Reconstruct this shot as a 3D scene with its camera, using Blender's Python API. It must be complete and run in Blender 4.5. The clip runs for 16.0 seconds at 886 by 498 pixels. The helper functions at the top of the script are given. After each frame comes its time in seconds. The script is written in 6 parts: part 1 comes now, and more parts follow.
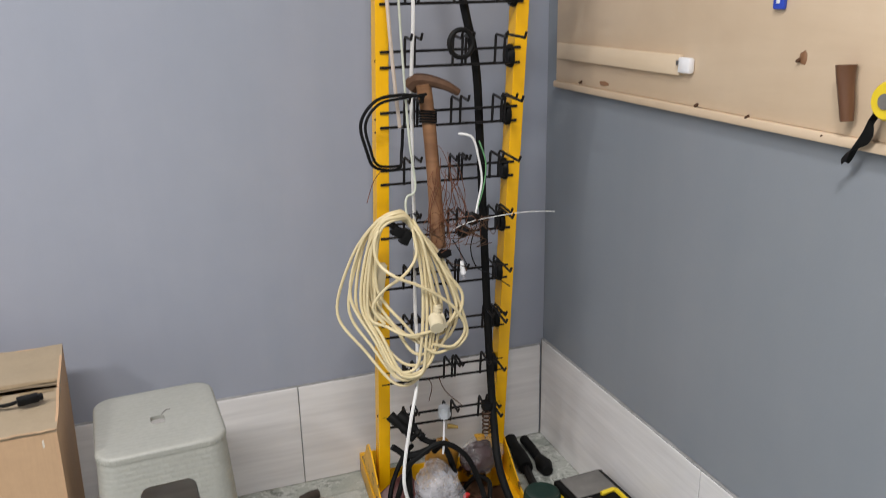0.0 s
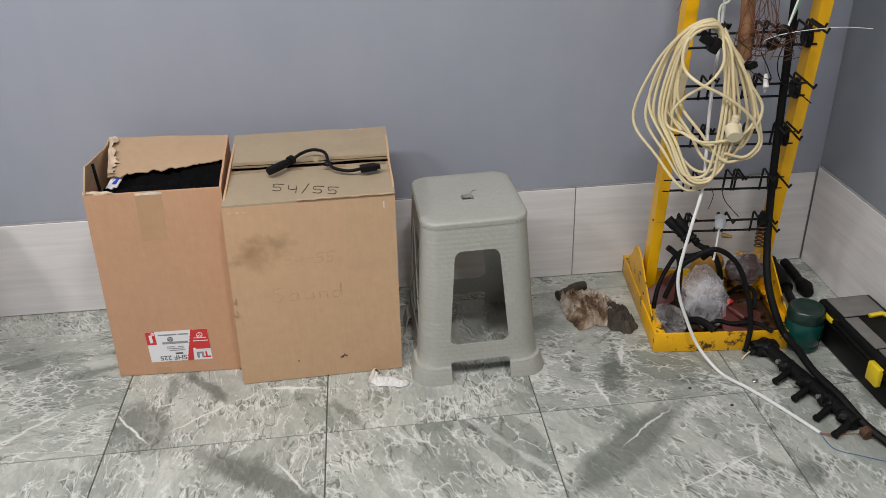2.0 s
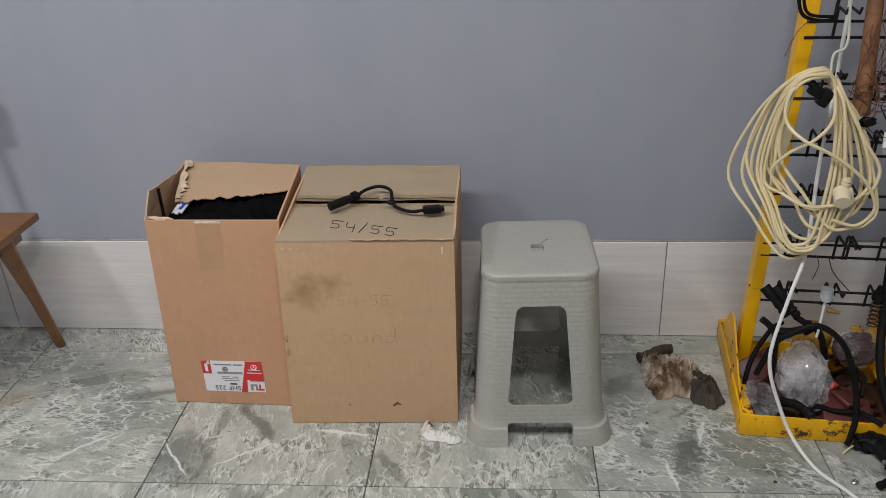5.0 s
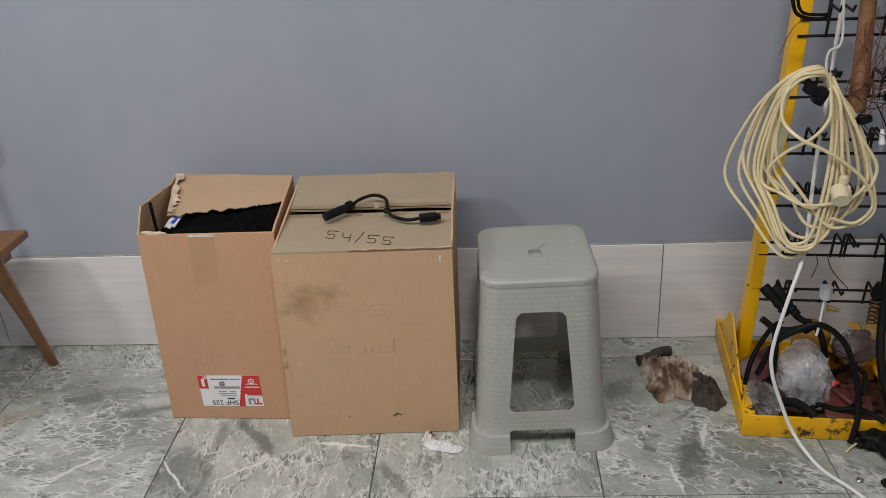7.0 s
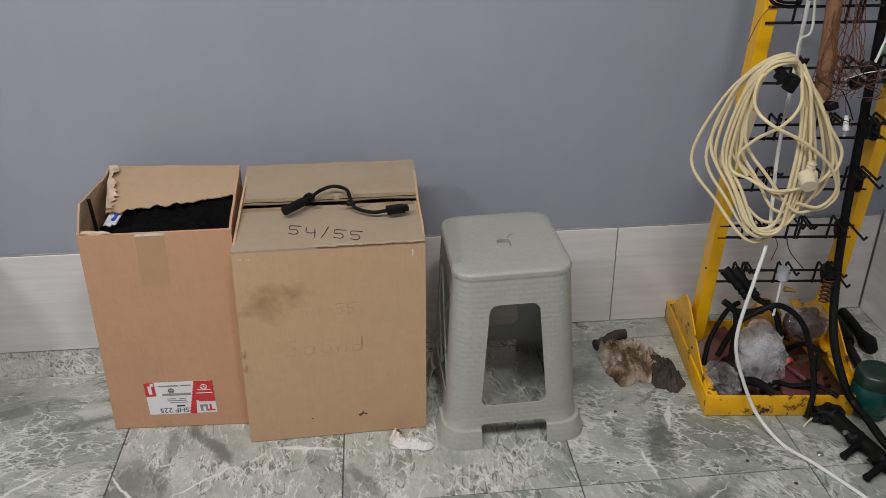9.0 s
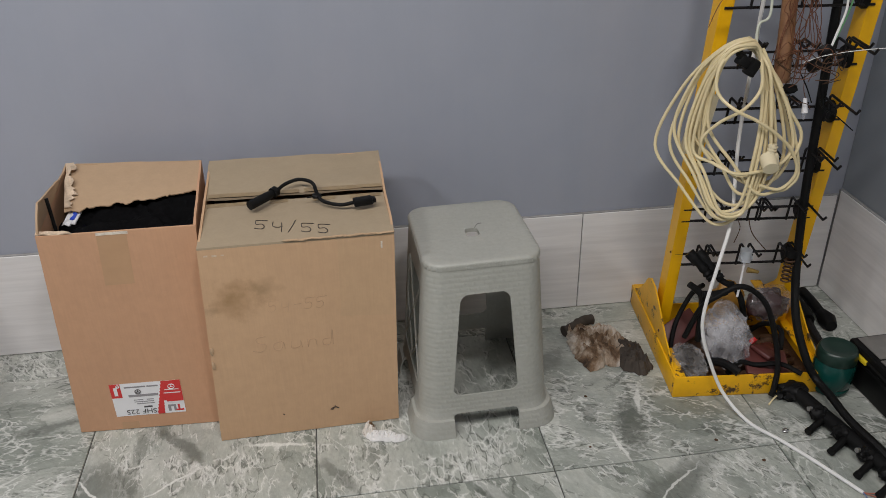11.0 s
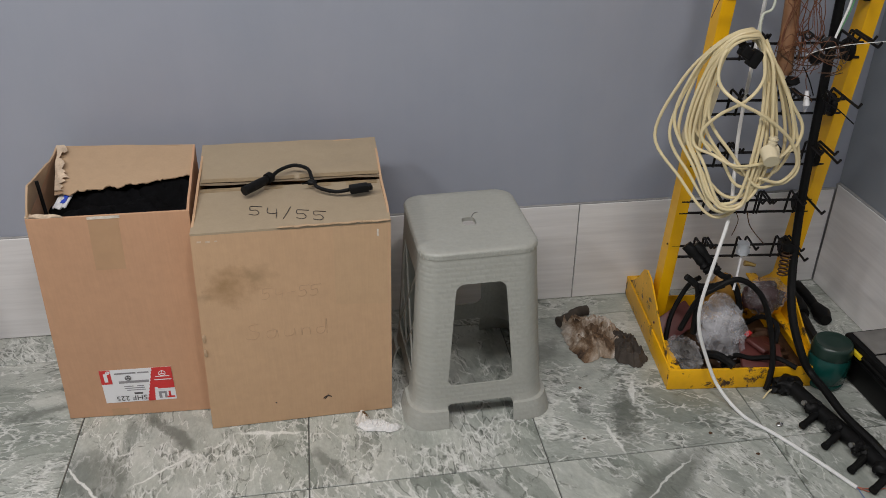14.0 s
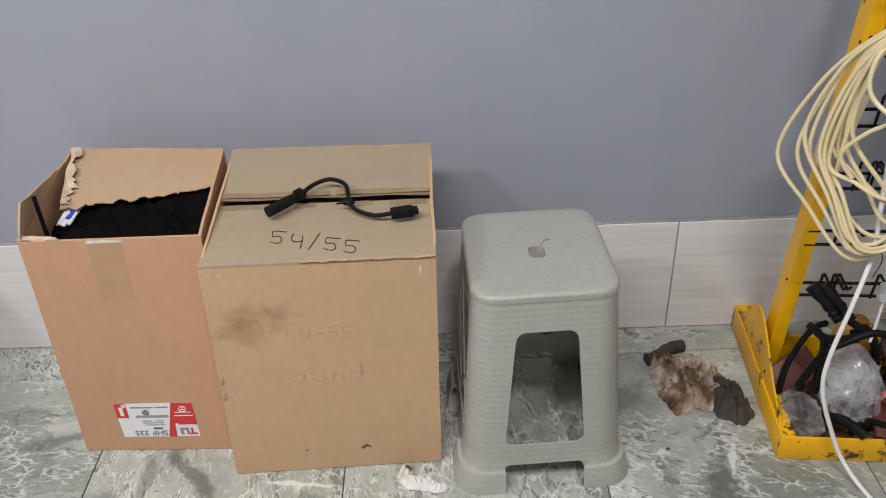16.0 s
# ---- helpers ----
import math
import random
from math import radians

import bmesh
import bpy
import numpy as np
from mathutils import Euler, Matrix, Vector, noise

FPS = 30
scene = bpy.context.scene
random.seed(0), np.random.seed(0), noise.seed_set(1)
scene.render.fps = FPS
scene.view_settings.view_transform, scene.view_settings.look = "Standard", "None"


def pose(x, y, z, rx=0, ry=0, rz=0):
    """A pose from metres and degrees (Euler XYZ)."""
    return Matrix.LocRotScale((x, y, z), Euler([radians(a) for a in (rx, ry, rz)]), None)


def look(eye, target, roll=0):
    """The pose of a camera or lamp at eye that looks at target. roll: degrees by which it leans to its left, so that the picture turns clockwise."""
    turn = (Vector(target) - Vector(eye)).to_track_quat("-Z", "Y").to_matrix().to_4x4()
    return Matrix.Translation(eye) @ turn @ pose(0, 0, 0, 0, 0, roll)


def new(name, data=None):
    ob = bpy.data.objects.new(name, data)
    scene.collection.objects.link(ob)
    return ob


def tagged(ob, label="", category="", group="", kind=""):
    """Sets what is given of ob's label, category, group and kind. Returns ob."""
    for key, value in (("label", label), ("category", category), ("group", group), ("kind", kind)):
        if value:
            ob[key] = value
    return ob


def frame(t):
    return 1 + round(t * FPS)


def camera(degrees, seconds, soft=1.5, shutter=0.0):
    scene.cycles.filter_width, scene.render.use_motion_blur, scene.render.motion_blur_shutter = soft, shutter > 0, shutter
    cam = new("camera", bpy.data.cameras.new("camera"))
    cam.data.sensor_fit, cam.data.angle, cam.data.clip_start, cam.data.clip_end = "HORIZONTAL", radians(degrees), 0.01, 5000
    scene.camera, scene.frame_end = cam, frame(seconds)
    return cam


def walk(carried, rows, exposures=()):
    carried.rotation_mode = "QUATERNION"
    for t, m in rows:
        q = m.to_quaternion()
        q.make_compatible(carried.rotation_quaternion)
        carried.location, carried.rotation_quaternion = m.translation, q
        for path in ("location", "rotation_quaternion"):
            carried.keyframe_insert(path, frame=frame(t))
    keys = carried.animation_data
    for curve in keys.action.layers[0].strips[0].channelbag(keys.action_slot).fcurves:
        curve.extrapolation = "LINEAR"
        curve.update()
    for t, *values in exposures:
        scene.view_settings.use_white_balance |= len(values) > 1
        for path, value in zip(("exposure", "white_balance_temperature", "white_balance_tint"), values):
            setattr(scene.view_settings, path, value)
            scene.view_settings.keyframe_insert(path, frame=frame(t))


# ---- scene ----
cam = camera(56.8, 16.0, soft=0.8, shutter=0.18)
PATH = [
    (0, (-1.084, -2.114, 1.363), (-0.439, -0.318, 0.764), -1.2),
    (0.2, (-1.088, -2.098, 1.381), (-0.480, -0.343, 0.639), -0.5),
    (0.5, (-1.093, -2.145, 1.319), (-0.573, -0.437, 0.418), -1.4),
    (0.7, (-1.105, -2.139, 1.337), (-0.654, -0.438, 0.386), -2.0),
    (0.8, (-1.128, -2.138, 1.350), (-0.709, -0.435, 0.389), -2.5),
    (1, (-1.177, -2.161, 1.327), (-0.873, -0.417, 0.397), -4.1),
    (1.5, (-1.278, -2.195, 1.351), (-1.132, -0.438, 0.406), -3.7),
    (2, (-1.338, -2.254, 1.352), (-1.218, -0.5, 0.397), -2.2),
    (2.5, (-1.359, -2.264, 1.342), (-1.23, -0.512, 0.385), -0.4),
    (3, (-1.339, -2.239, 1.343), (-1.226, -0.48, 0.399), 0.6),
    (3.5, (-1.274, -2.151, 1.341), (-1.286, -0.38, 0.411), -0.7),
    (4, (-1.225, -2.101, 1.337), (-1.327, -0.334, 0.407), -0.3),
    (4.5, (-1.194, -2.094, 1.334), (-1.346, -0.322, 0.42), -1.2),
    (5, (-1.175, -2.105, 1.34), (-1.367, -0.327, 0.445), -2.6),
    (7.5, (-1.221, -2.074, 1.34), (-1.375, -0.287, 0.454), -3.9),
    (8, (-1.308, -2.02, 1.341), (-1.416, -0.251, 0.414), -3.3),
    (8.5, (-1.362, -2.01, 1.355), (-1.369, -0.246, 0.412), -2.3),
    (9, (-1.38, -2.009, 1.352), (-1.276, -0.253, 0.401), -1.2),
    (11.5, (-1.402, -2.001, 1.349), (-1.19, -0.268, 0.372), -0.9),
    (12, (-1.401, -2.002, 1.346), (-1.177, -0.273, 0.365), -0.6),
    (12.5, (-1.391, -2.006, 1.351), (-1.164, -0.283, 0.361), -0.7),
    (13, (-1.398, -2.007, 1.348), (-1.171, -0.285, 0.356), -0.2),
    (13.5, (-1.408, -1.998, 1.342), (-1.182, -0.276, 0.349), -0.2),
    (14, (-1.414, -1.982, 1.342), (-1.189, -0.264, 0.343), -0.0),
    (14.5, (-1.406, -1.938, 1.346), (-1.183, -0.22, 0.345), 0.4),
    (15, (-1.347, -1.833, 1.351), (-1.21, -0.101, 0.36), -1.0),
    (15.5, (-1.285, -1.728, 1.339), (-1.209, 0.002, 0.339), -1.7),
    (16, (-1.291, -1.638, 1.308), (-1.323, 0.042, 0.224), -2.6),
]
walk(cam, [(t, look(eye, target, roll)) for t, eye, target, roll in PATH],
     [(0.0, 0.46), (0.6, 0.32), (1.0, 0.22), (1.5, 0.25), (3.0, 0.05), (5.0, -0.06), (7.5, -0.08), (14.0, -0.10), (15.0, -0.12), (15.5, -0.15), (16.0, 0.27)])

# ---- light ----
world = bpy.data.worlds.new("world")
scene.world = world
world.use_nodes = True
world.node_tree.nodes["Background"].inputs[0].default_value = (0.75, 0.82, 1.0, 1)
world.node_tree.nodes["Background"].inputs[1].default_value = 0.02


def ceiling_lamp(x, y, sx, sy, watts, colour, turn=0):
    lamp = bpy.data.lights.new("ceiling_lamp", "AREA")
    lamp.shape, lamp.size, lamp.size_y, lamp.energy, lamp.color = "RECTANGLE", sx, sy, watts, colour
    ob = new("ceiling_lamp", lamp)
    ob.matrix_world = pose(x, y, 2.74, 0, 0, turn)
    return ob


ceiling_lamp(-3.50, -1.75, 0.45, 0.25, 38, (1.0, 0.965, 0.95))
ceiling_lamp(-2.00, -1.80, 1.2, 0.3, 36, (1.0, 0.965, 0.965))
ceiling_lamp(-1.02, -2.10, 0.22, 0.22, 26, (1.0, 0.965, 0.965))
scene.view_settings.exposure = 0.0


# ---- materials ----
def nodes_of(name):
    m = bpy.data.materials.new(name)
    m.use_nodes = True
    nt = m.node_tree
    return m, nt, nt.nodes["Principled BSDF"]


def add(nt, kind, **inputs):
    n = nt.nodes.new(kind)
    for k, v in inputs.items():
        n.inputs[k.replace("_", " ")].default_value = v
    return n


def ramp(nt, src, stops):
    n = nt.nodes.new("ShaderNodeValToRGB")
    els = n.color_ramp.elements
    while len(els) < len(stops):
        els.new(0.5)
    for e, (p, c) in zip(els, stops):
        e.position, e.color = p, (*c, 1)
    nt.links.new(src, n.inputs[0])
    return n


def mixc(nt, fac, a, b, mode="MIX"):
    n = nt.nodes.new("ShaderNodeMix")
    n.data_type, n.blend_type = "RGBA", mode
    for i, v in ((0, fac), (6, a), (7, b)):
        if hasattr(v, "is_linked"):
            nt.links.new(v, n.inputs[i])
        else:
            n.inputs[i].default_value = v if i == 0 else (*v, 1)
    return n.outputs[2]


def coords(nt, scale=(1, 1, 1), shift=0.0):
    """Object coordinates, moved at random from object to object."""
    tc = nt.nodes.new("ShaderNodeTexCoord")
    mp = nt.nodes.new("ShaderNodeMapping")
    mp.inputs["Scale"].default_value = scale
    nt.links.new(tc.outputs["Object"], mp.inputs["Vector"])
    if shift:
        oi = nt.nodes.new("ShaderNodeObjectInfo")
        mul = nt.nodes.new("ShaderNodeMath")
        mul.operation = "MULTIPLY"
        mul.inputs[1].default_value = shift
        nt.links.new(oi.outputs["Random"], mul.inputs[0])
        nt.links.new(mul.outputs[0], mp.inputs["Location"])
    return mp.outputs[0]


def noise_tex(nt, vec, scale, detail=5, rough=0.55, distortion=0.0):
    n = add(nt, "ShaderNodeTexNoise", Scale=scale, Detail=detail, Roughness=rough, Distortion=distortion)
    nt.links.new(vec, n.inputs["Vector"])
    return n.outputs[0]


def bump(nt, bsdf, height, strength, distance=0.002):
    b = add(nt, "ShaderNodeBump", Strength=strength, Distance=distance)
    nt.links.new(height, b.inputs["Height"])
    nt.links.new(b.outputs[0], bsdf.inputs["Normal"])


def plain(name, colour, rough=0.5, metal=0.0, scale=40.0, vary=0.25, bumps=0.2, shift=3.0, wear=None, distance=0.001, sheen=0.5, worn=0.62):
    """A surface with two scales of variation in tone, fine relief, and worn spots of another colour if asked."""
    m, nt, b = nodes_of(name)
    v = coords(nt, shift=shift)
    big, small = noise_tex(nt, v, scale * 0.15), noise_tex(nt, v, scale, 6)
    dark = tuple(c * (1 - vary) for c in colour)
    lite = tuple(min(1, c * (1 + vary * 0.6)) for c in colour)
    col = mixc(nt, 0.45, ramp(nt, big, [(0.3, dark), (0.7, lite)]).outputs[0], ramp(nt, small, [(0.3, dark), (0.7, lite)]).outputs[0])
    if wear:
        spots = ramp(nt, noise_tex(nt, v, scale * 0.5, 8, 0.7), [(worn, (0, 0, 0)), (worn + 0.05, (1, 1, 1))]).outputs[0]
        col = mixc(nt, spots, col, wear)
    nt.links.new(col, b.inputs["Base Color"])
    b.inputs["Roughness"].default_value, b.inputs["Metallic"].default_value, b.inputs["Specular IOR Level"].default_value = rough, metal, sheen
    bump(nt, b, small, bumps, distance)
    return m


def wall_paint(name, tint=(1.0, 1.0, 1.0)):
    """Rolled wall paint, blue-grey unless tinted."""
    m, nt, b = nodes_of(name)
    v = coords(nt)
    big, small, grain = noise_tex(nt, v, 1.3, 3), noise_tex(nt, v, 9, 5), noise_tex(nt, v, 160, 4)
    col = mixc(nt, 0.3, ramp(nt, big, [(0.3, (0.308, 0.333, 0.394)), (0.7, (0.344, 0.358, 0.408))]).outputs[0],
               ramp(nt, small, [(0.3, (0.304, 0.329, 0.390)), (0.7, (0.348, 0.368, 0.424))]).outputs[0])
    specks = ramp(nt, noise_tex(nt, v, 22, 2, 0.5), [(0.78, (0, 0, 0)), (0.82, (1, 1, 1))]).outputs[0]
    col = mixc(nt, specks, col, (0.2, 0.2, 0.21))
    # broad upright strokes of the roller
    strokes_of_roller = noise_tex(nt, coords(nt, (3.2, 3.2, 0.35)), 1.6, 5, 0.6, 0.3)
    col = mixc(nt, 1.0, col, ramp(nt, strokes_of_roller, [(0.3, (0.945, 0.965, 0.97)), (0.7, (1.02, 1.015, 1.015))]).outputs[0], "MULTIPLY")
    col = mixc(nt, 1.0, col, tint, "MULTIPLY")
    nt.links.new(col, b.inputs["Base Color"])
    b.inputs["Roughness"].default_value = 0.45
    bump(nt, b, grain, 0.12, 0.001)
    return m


def marble():
    """Porcelain tile printed as grey-green marble: a calm ground, thin white veins, dark smoky patches and fine flecks."""
    m, nt, b = nodes_of("green_grey_marble_tile")
    flat = coords(nt, shift=41.0)
    # every tile carries another part of the print, turned half round on some
    own = nt.nodes.new("ShaderNodeObjectInfo")
    spread = nt.nodes.new("ShaderNodeVectorMath")
    spread.operation = "MULTIPLY_ADD"
    nt.links.new(own.outputs["Random"], spread.inputs[0])
    spread.inputs[1].default_value = (7.3, 4.1, 0.0)
    nt.links.new(flat, spread.inputs[2])
    swing = nt.nodes.new("ShaderNodeMath")
    swing.operation = "MULTIPLY"
    nt.links.new(own.outputs["Random"], swing.inputs[0])
    swing.inputs[1].default_value = 1.6
    turn = nt.nodes.new("ShaderNodeVectorRotate")
    turn.rotation_type = "Z_AXIS"
    nt.links.new(spread.outputs[0], turn.inputs["Vector"])
    nt.links.new(swing.outputs[0], turn.inputs["Angle"])
    v = turn.outputs[0]

    def turned(angle, sx, sy):
        mp = nt.nodes.new("ShaderNodeMapping")
        mp.inputs["Rotation"].default_value = (0, 0, angle)
        mp.inputs["Scale"].default_value = (sx, sy, 1.0)
        nt.links.new(v, mp.inputs["Vector"])
        return mp.outputs[0]

    d1, d2 = turned(0.75, 1.0, 1.9), turned(-0.5, 1.0, 1.7)

    def bent(vec, amount, scale):
        n = add(nt, "ShaderNodeTexNoise", Scale=scale, Detail=5.0, Roughness=0.6)
        nt.links.new(vec, n.inputs["Vector"])
        p = nt.nodes.new("ShaderNodeVectorMath")
        p.operation = "MULTIPLY_ADD"
        nt.links.new(n.outputs[1], p.inputs[0])
        p.inputs[1].default_value = (amount, amount, amount)
        nt.links.new(vec, p.inputs[2])
        return p.outputs[0]

    b1, b2 = bent(turned(0.72, 0.9, 2.2), 0.11, 9.0), bent(turned(-0.55, 1.0, 1.7), 0.11, 10.0)

    def cracks(vec, scale, width, strength, gate, share, soft=0.35):
        """Crack lines that swell, thin out and end; share is how far the gate lets them run."""
        e = add(nt, "ShaderNodeTexVoronoi", Scale=scale)
        e.feature = "DISTANCE_TO_EDGE"
        nt.links.new(vec, e.inputs["Vector"])
        fade = nt.nodes.new("ShaderNodeMapRange")
        nt.links.new(gate, fade.inputs["Value"])
        fade.inputs["From Min"].default_value, fade.inputs["From Max"].default_value = share, share + 0.16
        fade.inputs["To Min"].default_value, fade.inputs["To Max"].default_value = width * 2.0, 0.0
        gap = nt.nodes.new("ShaderNodeMath")
        gap.operation = "ADD"
        nt.links.new(e.outputs["Distance"], gap.inputs[0])
        nt.links.new(fade.outputs[0], gap.inputs[1])
        return ramp(nt, gap.outputs[0], [(0.0, (strength,) * 3), (width * soft, (strength * 0.75,) * 3), (width, (0, 0, 0))]).outputs[0]

    g1, g2, g3 = (noise_tex(nt, q, sc, 5, 0.65) for q, sc in ((d1, 5.0), (d2, 6.5), (v, 9.0)))
    ground = noise_tex(nt, b1, 3.0, 8, 0.62, 0.5)
    col = ramp(nt, ground, [(0.30, (0.235, 0.256, 0.232)), (0.43, (0.325, 0.345, 0.318)), (0.55, (0.41, 0.425, 0.395)), (0.70, (0.50, 0.51, 0.482))]).outputs[0]
    # broken slabs of darker and paler stone with crisp borders
    for angle, size, amount, warp in ((0.62, 4.0, 0.62, 0.10), (-0.75, 7.5, 0.40, 0.06)):
        cells = add(nt, "ShaderNodeTexVoronoi", Scale=size)
        nt.links.new(bent(turned(angle, 1.0, 2.1), warp, 9.0), cells.inputs["Vector"])
        tone = nt.nodes.new("ShaderNodeSeparateColor")
        nt.links.new(cells.outputs["Color"], tone.inputs[0])
        col = mixc(nt, amount, col, ramp(nt, tone.outputs[0], [(0.0, (0.48, 0.52, 0.48)), (0.12, (0.62, 0.66, 0.62)), (0.20, (0.90, 0.91, 0.89)), (0.7, (1.06, 1.06, 1.04)), (1.0, (1.22, 1.22, 1.19))]).outputs[0], "MULTIPLY")
    smoke = ramp(nt, noise_tex(nt, b1, 4.0, 8, 0.70, 0.4), [(0.575, (0, 0, 0)), (0.61, (0.5, 0.5, 0.5)), (0.72, (0.85, 0.85, 0.85))]).outputs[0]
    col = mixc(nt, smoke, col, (0.145, 0.162, 0.14))
    pale = ramp(nt, noise_tex(nt, b2, 6.0, 8, 0.74, 0.4), [(0.57, (0, 0, 0)), (0.64, (0.45, 0.45, 0.45)), (0.76, (0.75, 0.75, 0.75))]).outputs[0]
    col = mixc(nt, pale, col, (0.56, 0.57, 0.54))
    dark, white = (0.115, 0.127, 0.11), (0.68, 0.69, 0.655)
    # the printed bands of single tiles: from, to, width, strength
    place = nt.nodes.new("ShaderNodeNewGeometry").outputs["Position"]
    rough_place, fine_place, torn_place = bent(bent(place, 0.07, 9.0), 0.030, 38.0), bent(place, 0.035, 14.0), bent(bent(place, 0.09, 17.0), 0.07, 50.0)

    def lens_mark(vec, x0, y0, x1, y1, width, strength, edge=0.55):
        """A long lens-shaped mark on the floor, full inside and ragged at its border."""
        mp = nt.nodes.new("ShaderNodeMapping")
        mp.vector_type = "TEXTURE"
        # the warp pushes by half its range, so the centre is moved the same way
        push = 0.0175 if vec == fine_place else 0.08 if vec == torn_place else 0.05
        mp.inputs["Location"].default_value = ((x0 + x1) / 2 + push, (y0 + y1) / 2 + push, 0)
        mp.inputs["Rotation"].default_value = (0, 0, math.atan2(y1 - y0, x1 - x0))
        mp.inputs["Scale"].default_value = (math.hypot(x1 - x0, y1 - y0) * 0.56, width / 2, 100.0)
        nt.links.new(vec, mp.inputs["Vector"])
        far = nt.nodes.new("ShaderNodeVectorMath")
        far.operation = "LENGTH"
        nt.links.new(mp.outputs[0], far.inputs[0])
        return ramp(nt, far.outputs["Value"], [(edge, (strength,) * 3), (1.0, (0, 0, 0))]).outputs[0]

    col = mixc(nt, cracks(b2, 4.6, 0.016, 0.7, g1, 0.40), col, dark)
    col = mixc(nt, cracks(b1, 10.0, 0.05, 0.9, g2, 0.42), col, dark)
    col = mixc(nt, cracks(b1, 21.0, 0.12, 0.9, g3, 0.43), col, dark)
    # white veins, long thin ones and clusters of flecks
    col = mixc(nt, cracks(b1, 2.7, 0.007, 0.8, g2, 0.38), col, white)
    col = mixc(nt, cracks(b2, 3.9, 0.010, 0.75, g1, 0.42), col, white)
    col = mixc(nt, cracks(b1, 8.0, 0.024, 0.7, g1, 0.42), col, white)
    col = mixc(nt, cracks(b2, 14.0, 0.07, 0.74, g2, 0.41), col, white)
    col = mixc(nt, cracks(b1, 25.0, 0.13, 0.74, g3, 0.41), col, white)
    for mark in ((-0.60, -0.64, -1.02, -0.97, 0.125, 0.75), (-2.08, -0.50, -1.92, -0.70, 0.15, 0.62),
                 (-1.86, -0.69, -1.50, -0.94, 0.10, 0.75), (-2.30, -0.38, -2.10, -0.31, 0.04, 0.7), (-1.93, -0.39, -1.79, -0.52, 0.035, 0.75),
                 (-1.53, -0.55, -1.44, -0.67, 0.035, 0.6), (-0.44, -0.90, -0.43, -1.0, 0.08, 0.7), (-0.96, -0.30, -0.86, -0.20, 0.09, 0.5), (-1.18, -0.68, -1.09, -0.76, 0.035, 0.7)):
        col = mixc(nt, lens_mark(rough_place, *mark), col, dark)
    for mark in ((-0.760, -0.42, -0.80, -0.64, 0.095, 0.85), (-0.86, -0.45, -0.88, -0.53, 0.045, 0.6), (-0.72, -0.31, -0.80, -0.42, 0.022, 0.7), (-0.775, -0.46, -0.77, -0.54, 0.05, 0.6)):
        col = mixc(nt, lens_mark(torn_place, *mark, 0.45), col, dark)
    col = mixc(nt, lens_mark(rough_place, -2.66, -0.42, -2.50, -0.33, 0.11, 0.6, 0.2), col, (0.20, 0.145, 0.075))
    for mark in ((-0.715, -0.39, -0.745, -0.50, 0.014, 0.8), (-0.835, -0.55, -0.82, -0.66, 0.012, 0.9), (-2.09, -0.52, -1.97, -0.66, 0.010, 0.9), (-1.925, -0.62, -1.80, -0.535, 0.009, 0.8),
                 (-2.37, -0.64, -2.20, -0.49, 0.011, 0.7), (-1.71, -0.475, -1.55, -0.49, 0.014, 0.85), (-1.65, -0.76, -1.57, -0.87, 0.011, 0.8), (-1.20, -0.64, -1.09, -0.78, 0.030, 0.4),
                 (-1.10, -0.77, -0.99, -0.90, 0.022, 0.4), (-0.74, -0.955, -0.53, -0.87, 0.008, 0.7), (-0.535, -0.89, -0.49, -0.78, 0.014, 0.8), (-0.83, -0.81, -0.665, -0.68, 0.007, 0.75)):
        col = mixc(nt, lens_mark(fine_place, *mark), col, white)
    grain = noise_tex(nt, d1, 60, 7, 0.78)
    col = mixc(nt, 0.5, col, ramp(nt, grain, [(0.35, (0.68, 0.68, 0.67)), (0.65, (1.2, 1.2, 1.19))]).outputs[0], "MULTIPLY")
    dirt = ramp(nt, noise_tex(nt, v, 5.0, 6, 0.7), [(0.66, (0, 0, 0)), (0.8, (0.5, 0.5, 0.5))]).outputs[0]
    col = mixc(nt, dirt, col, (0.18, 0.15, 0.11))
    nt.links.new(col, b.inputs["Base Color"])
    rr = ramp(nt, noise_tex(nt, v, 12, 5), [(0.3, (0.3, 0.3, 0.3)), (0.7, (0.45, 0.45, 0.45))]).outputs[0]
    nt.links.new(rr, b.inputs["Roughness"])
    bump(nt, b, grain, 0.04, 0.0006)
    return m


def pale_tile():
    m, nt, b = nodes_of("pale_wood_grain_tile")
    v = coords(nt, (1.6, 1.6, 26), shift=9.0)
    v2 = coords(nt, (1, 1, 1), shift=9.0)
    s, l = noise_tex(nt, v, 2.0, 6, 0.6), noise_tex(nt, v2, 3.0, 3)
    col = mixc(nt, 0.4, ramp(nt, s, [(0.3, (0.60, 0.59, 0.58)), (0.7, (0.81, 0.80, 0.79))]).outputs[0],
               ramp(nt, l, [(0.3, (0.66, 0.65, 0.645)), (0.7, (0.80, 0.795, 0.79))]).outputs[0])
    nt.links.new(col, b.inputs["Base Color"])
    b.inputs["Roughness"].default_value = 0.42
    bump(nt, b, s, 0.12, 0.001)
    return m


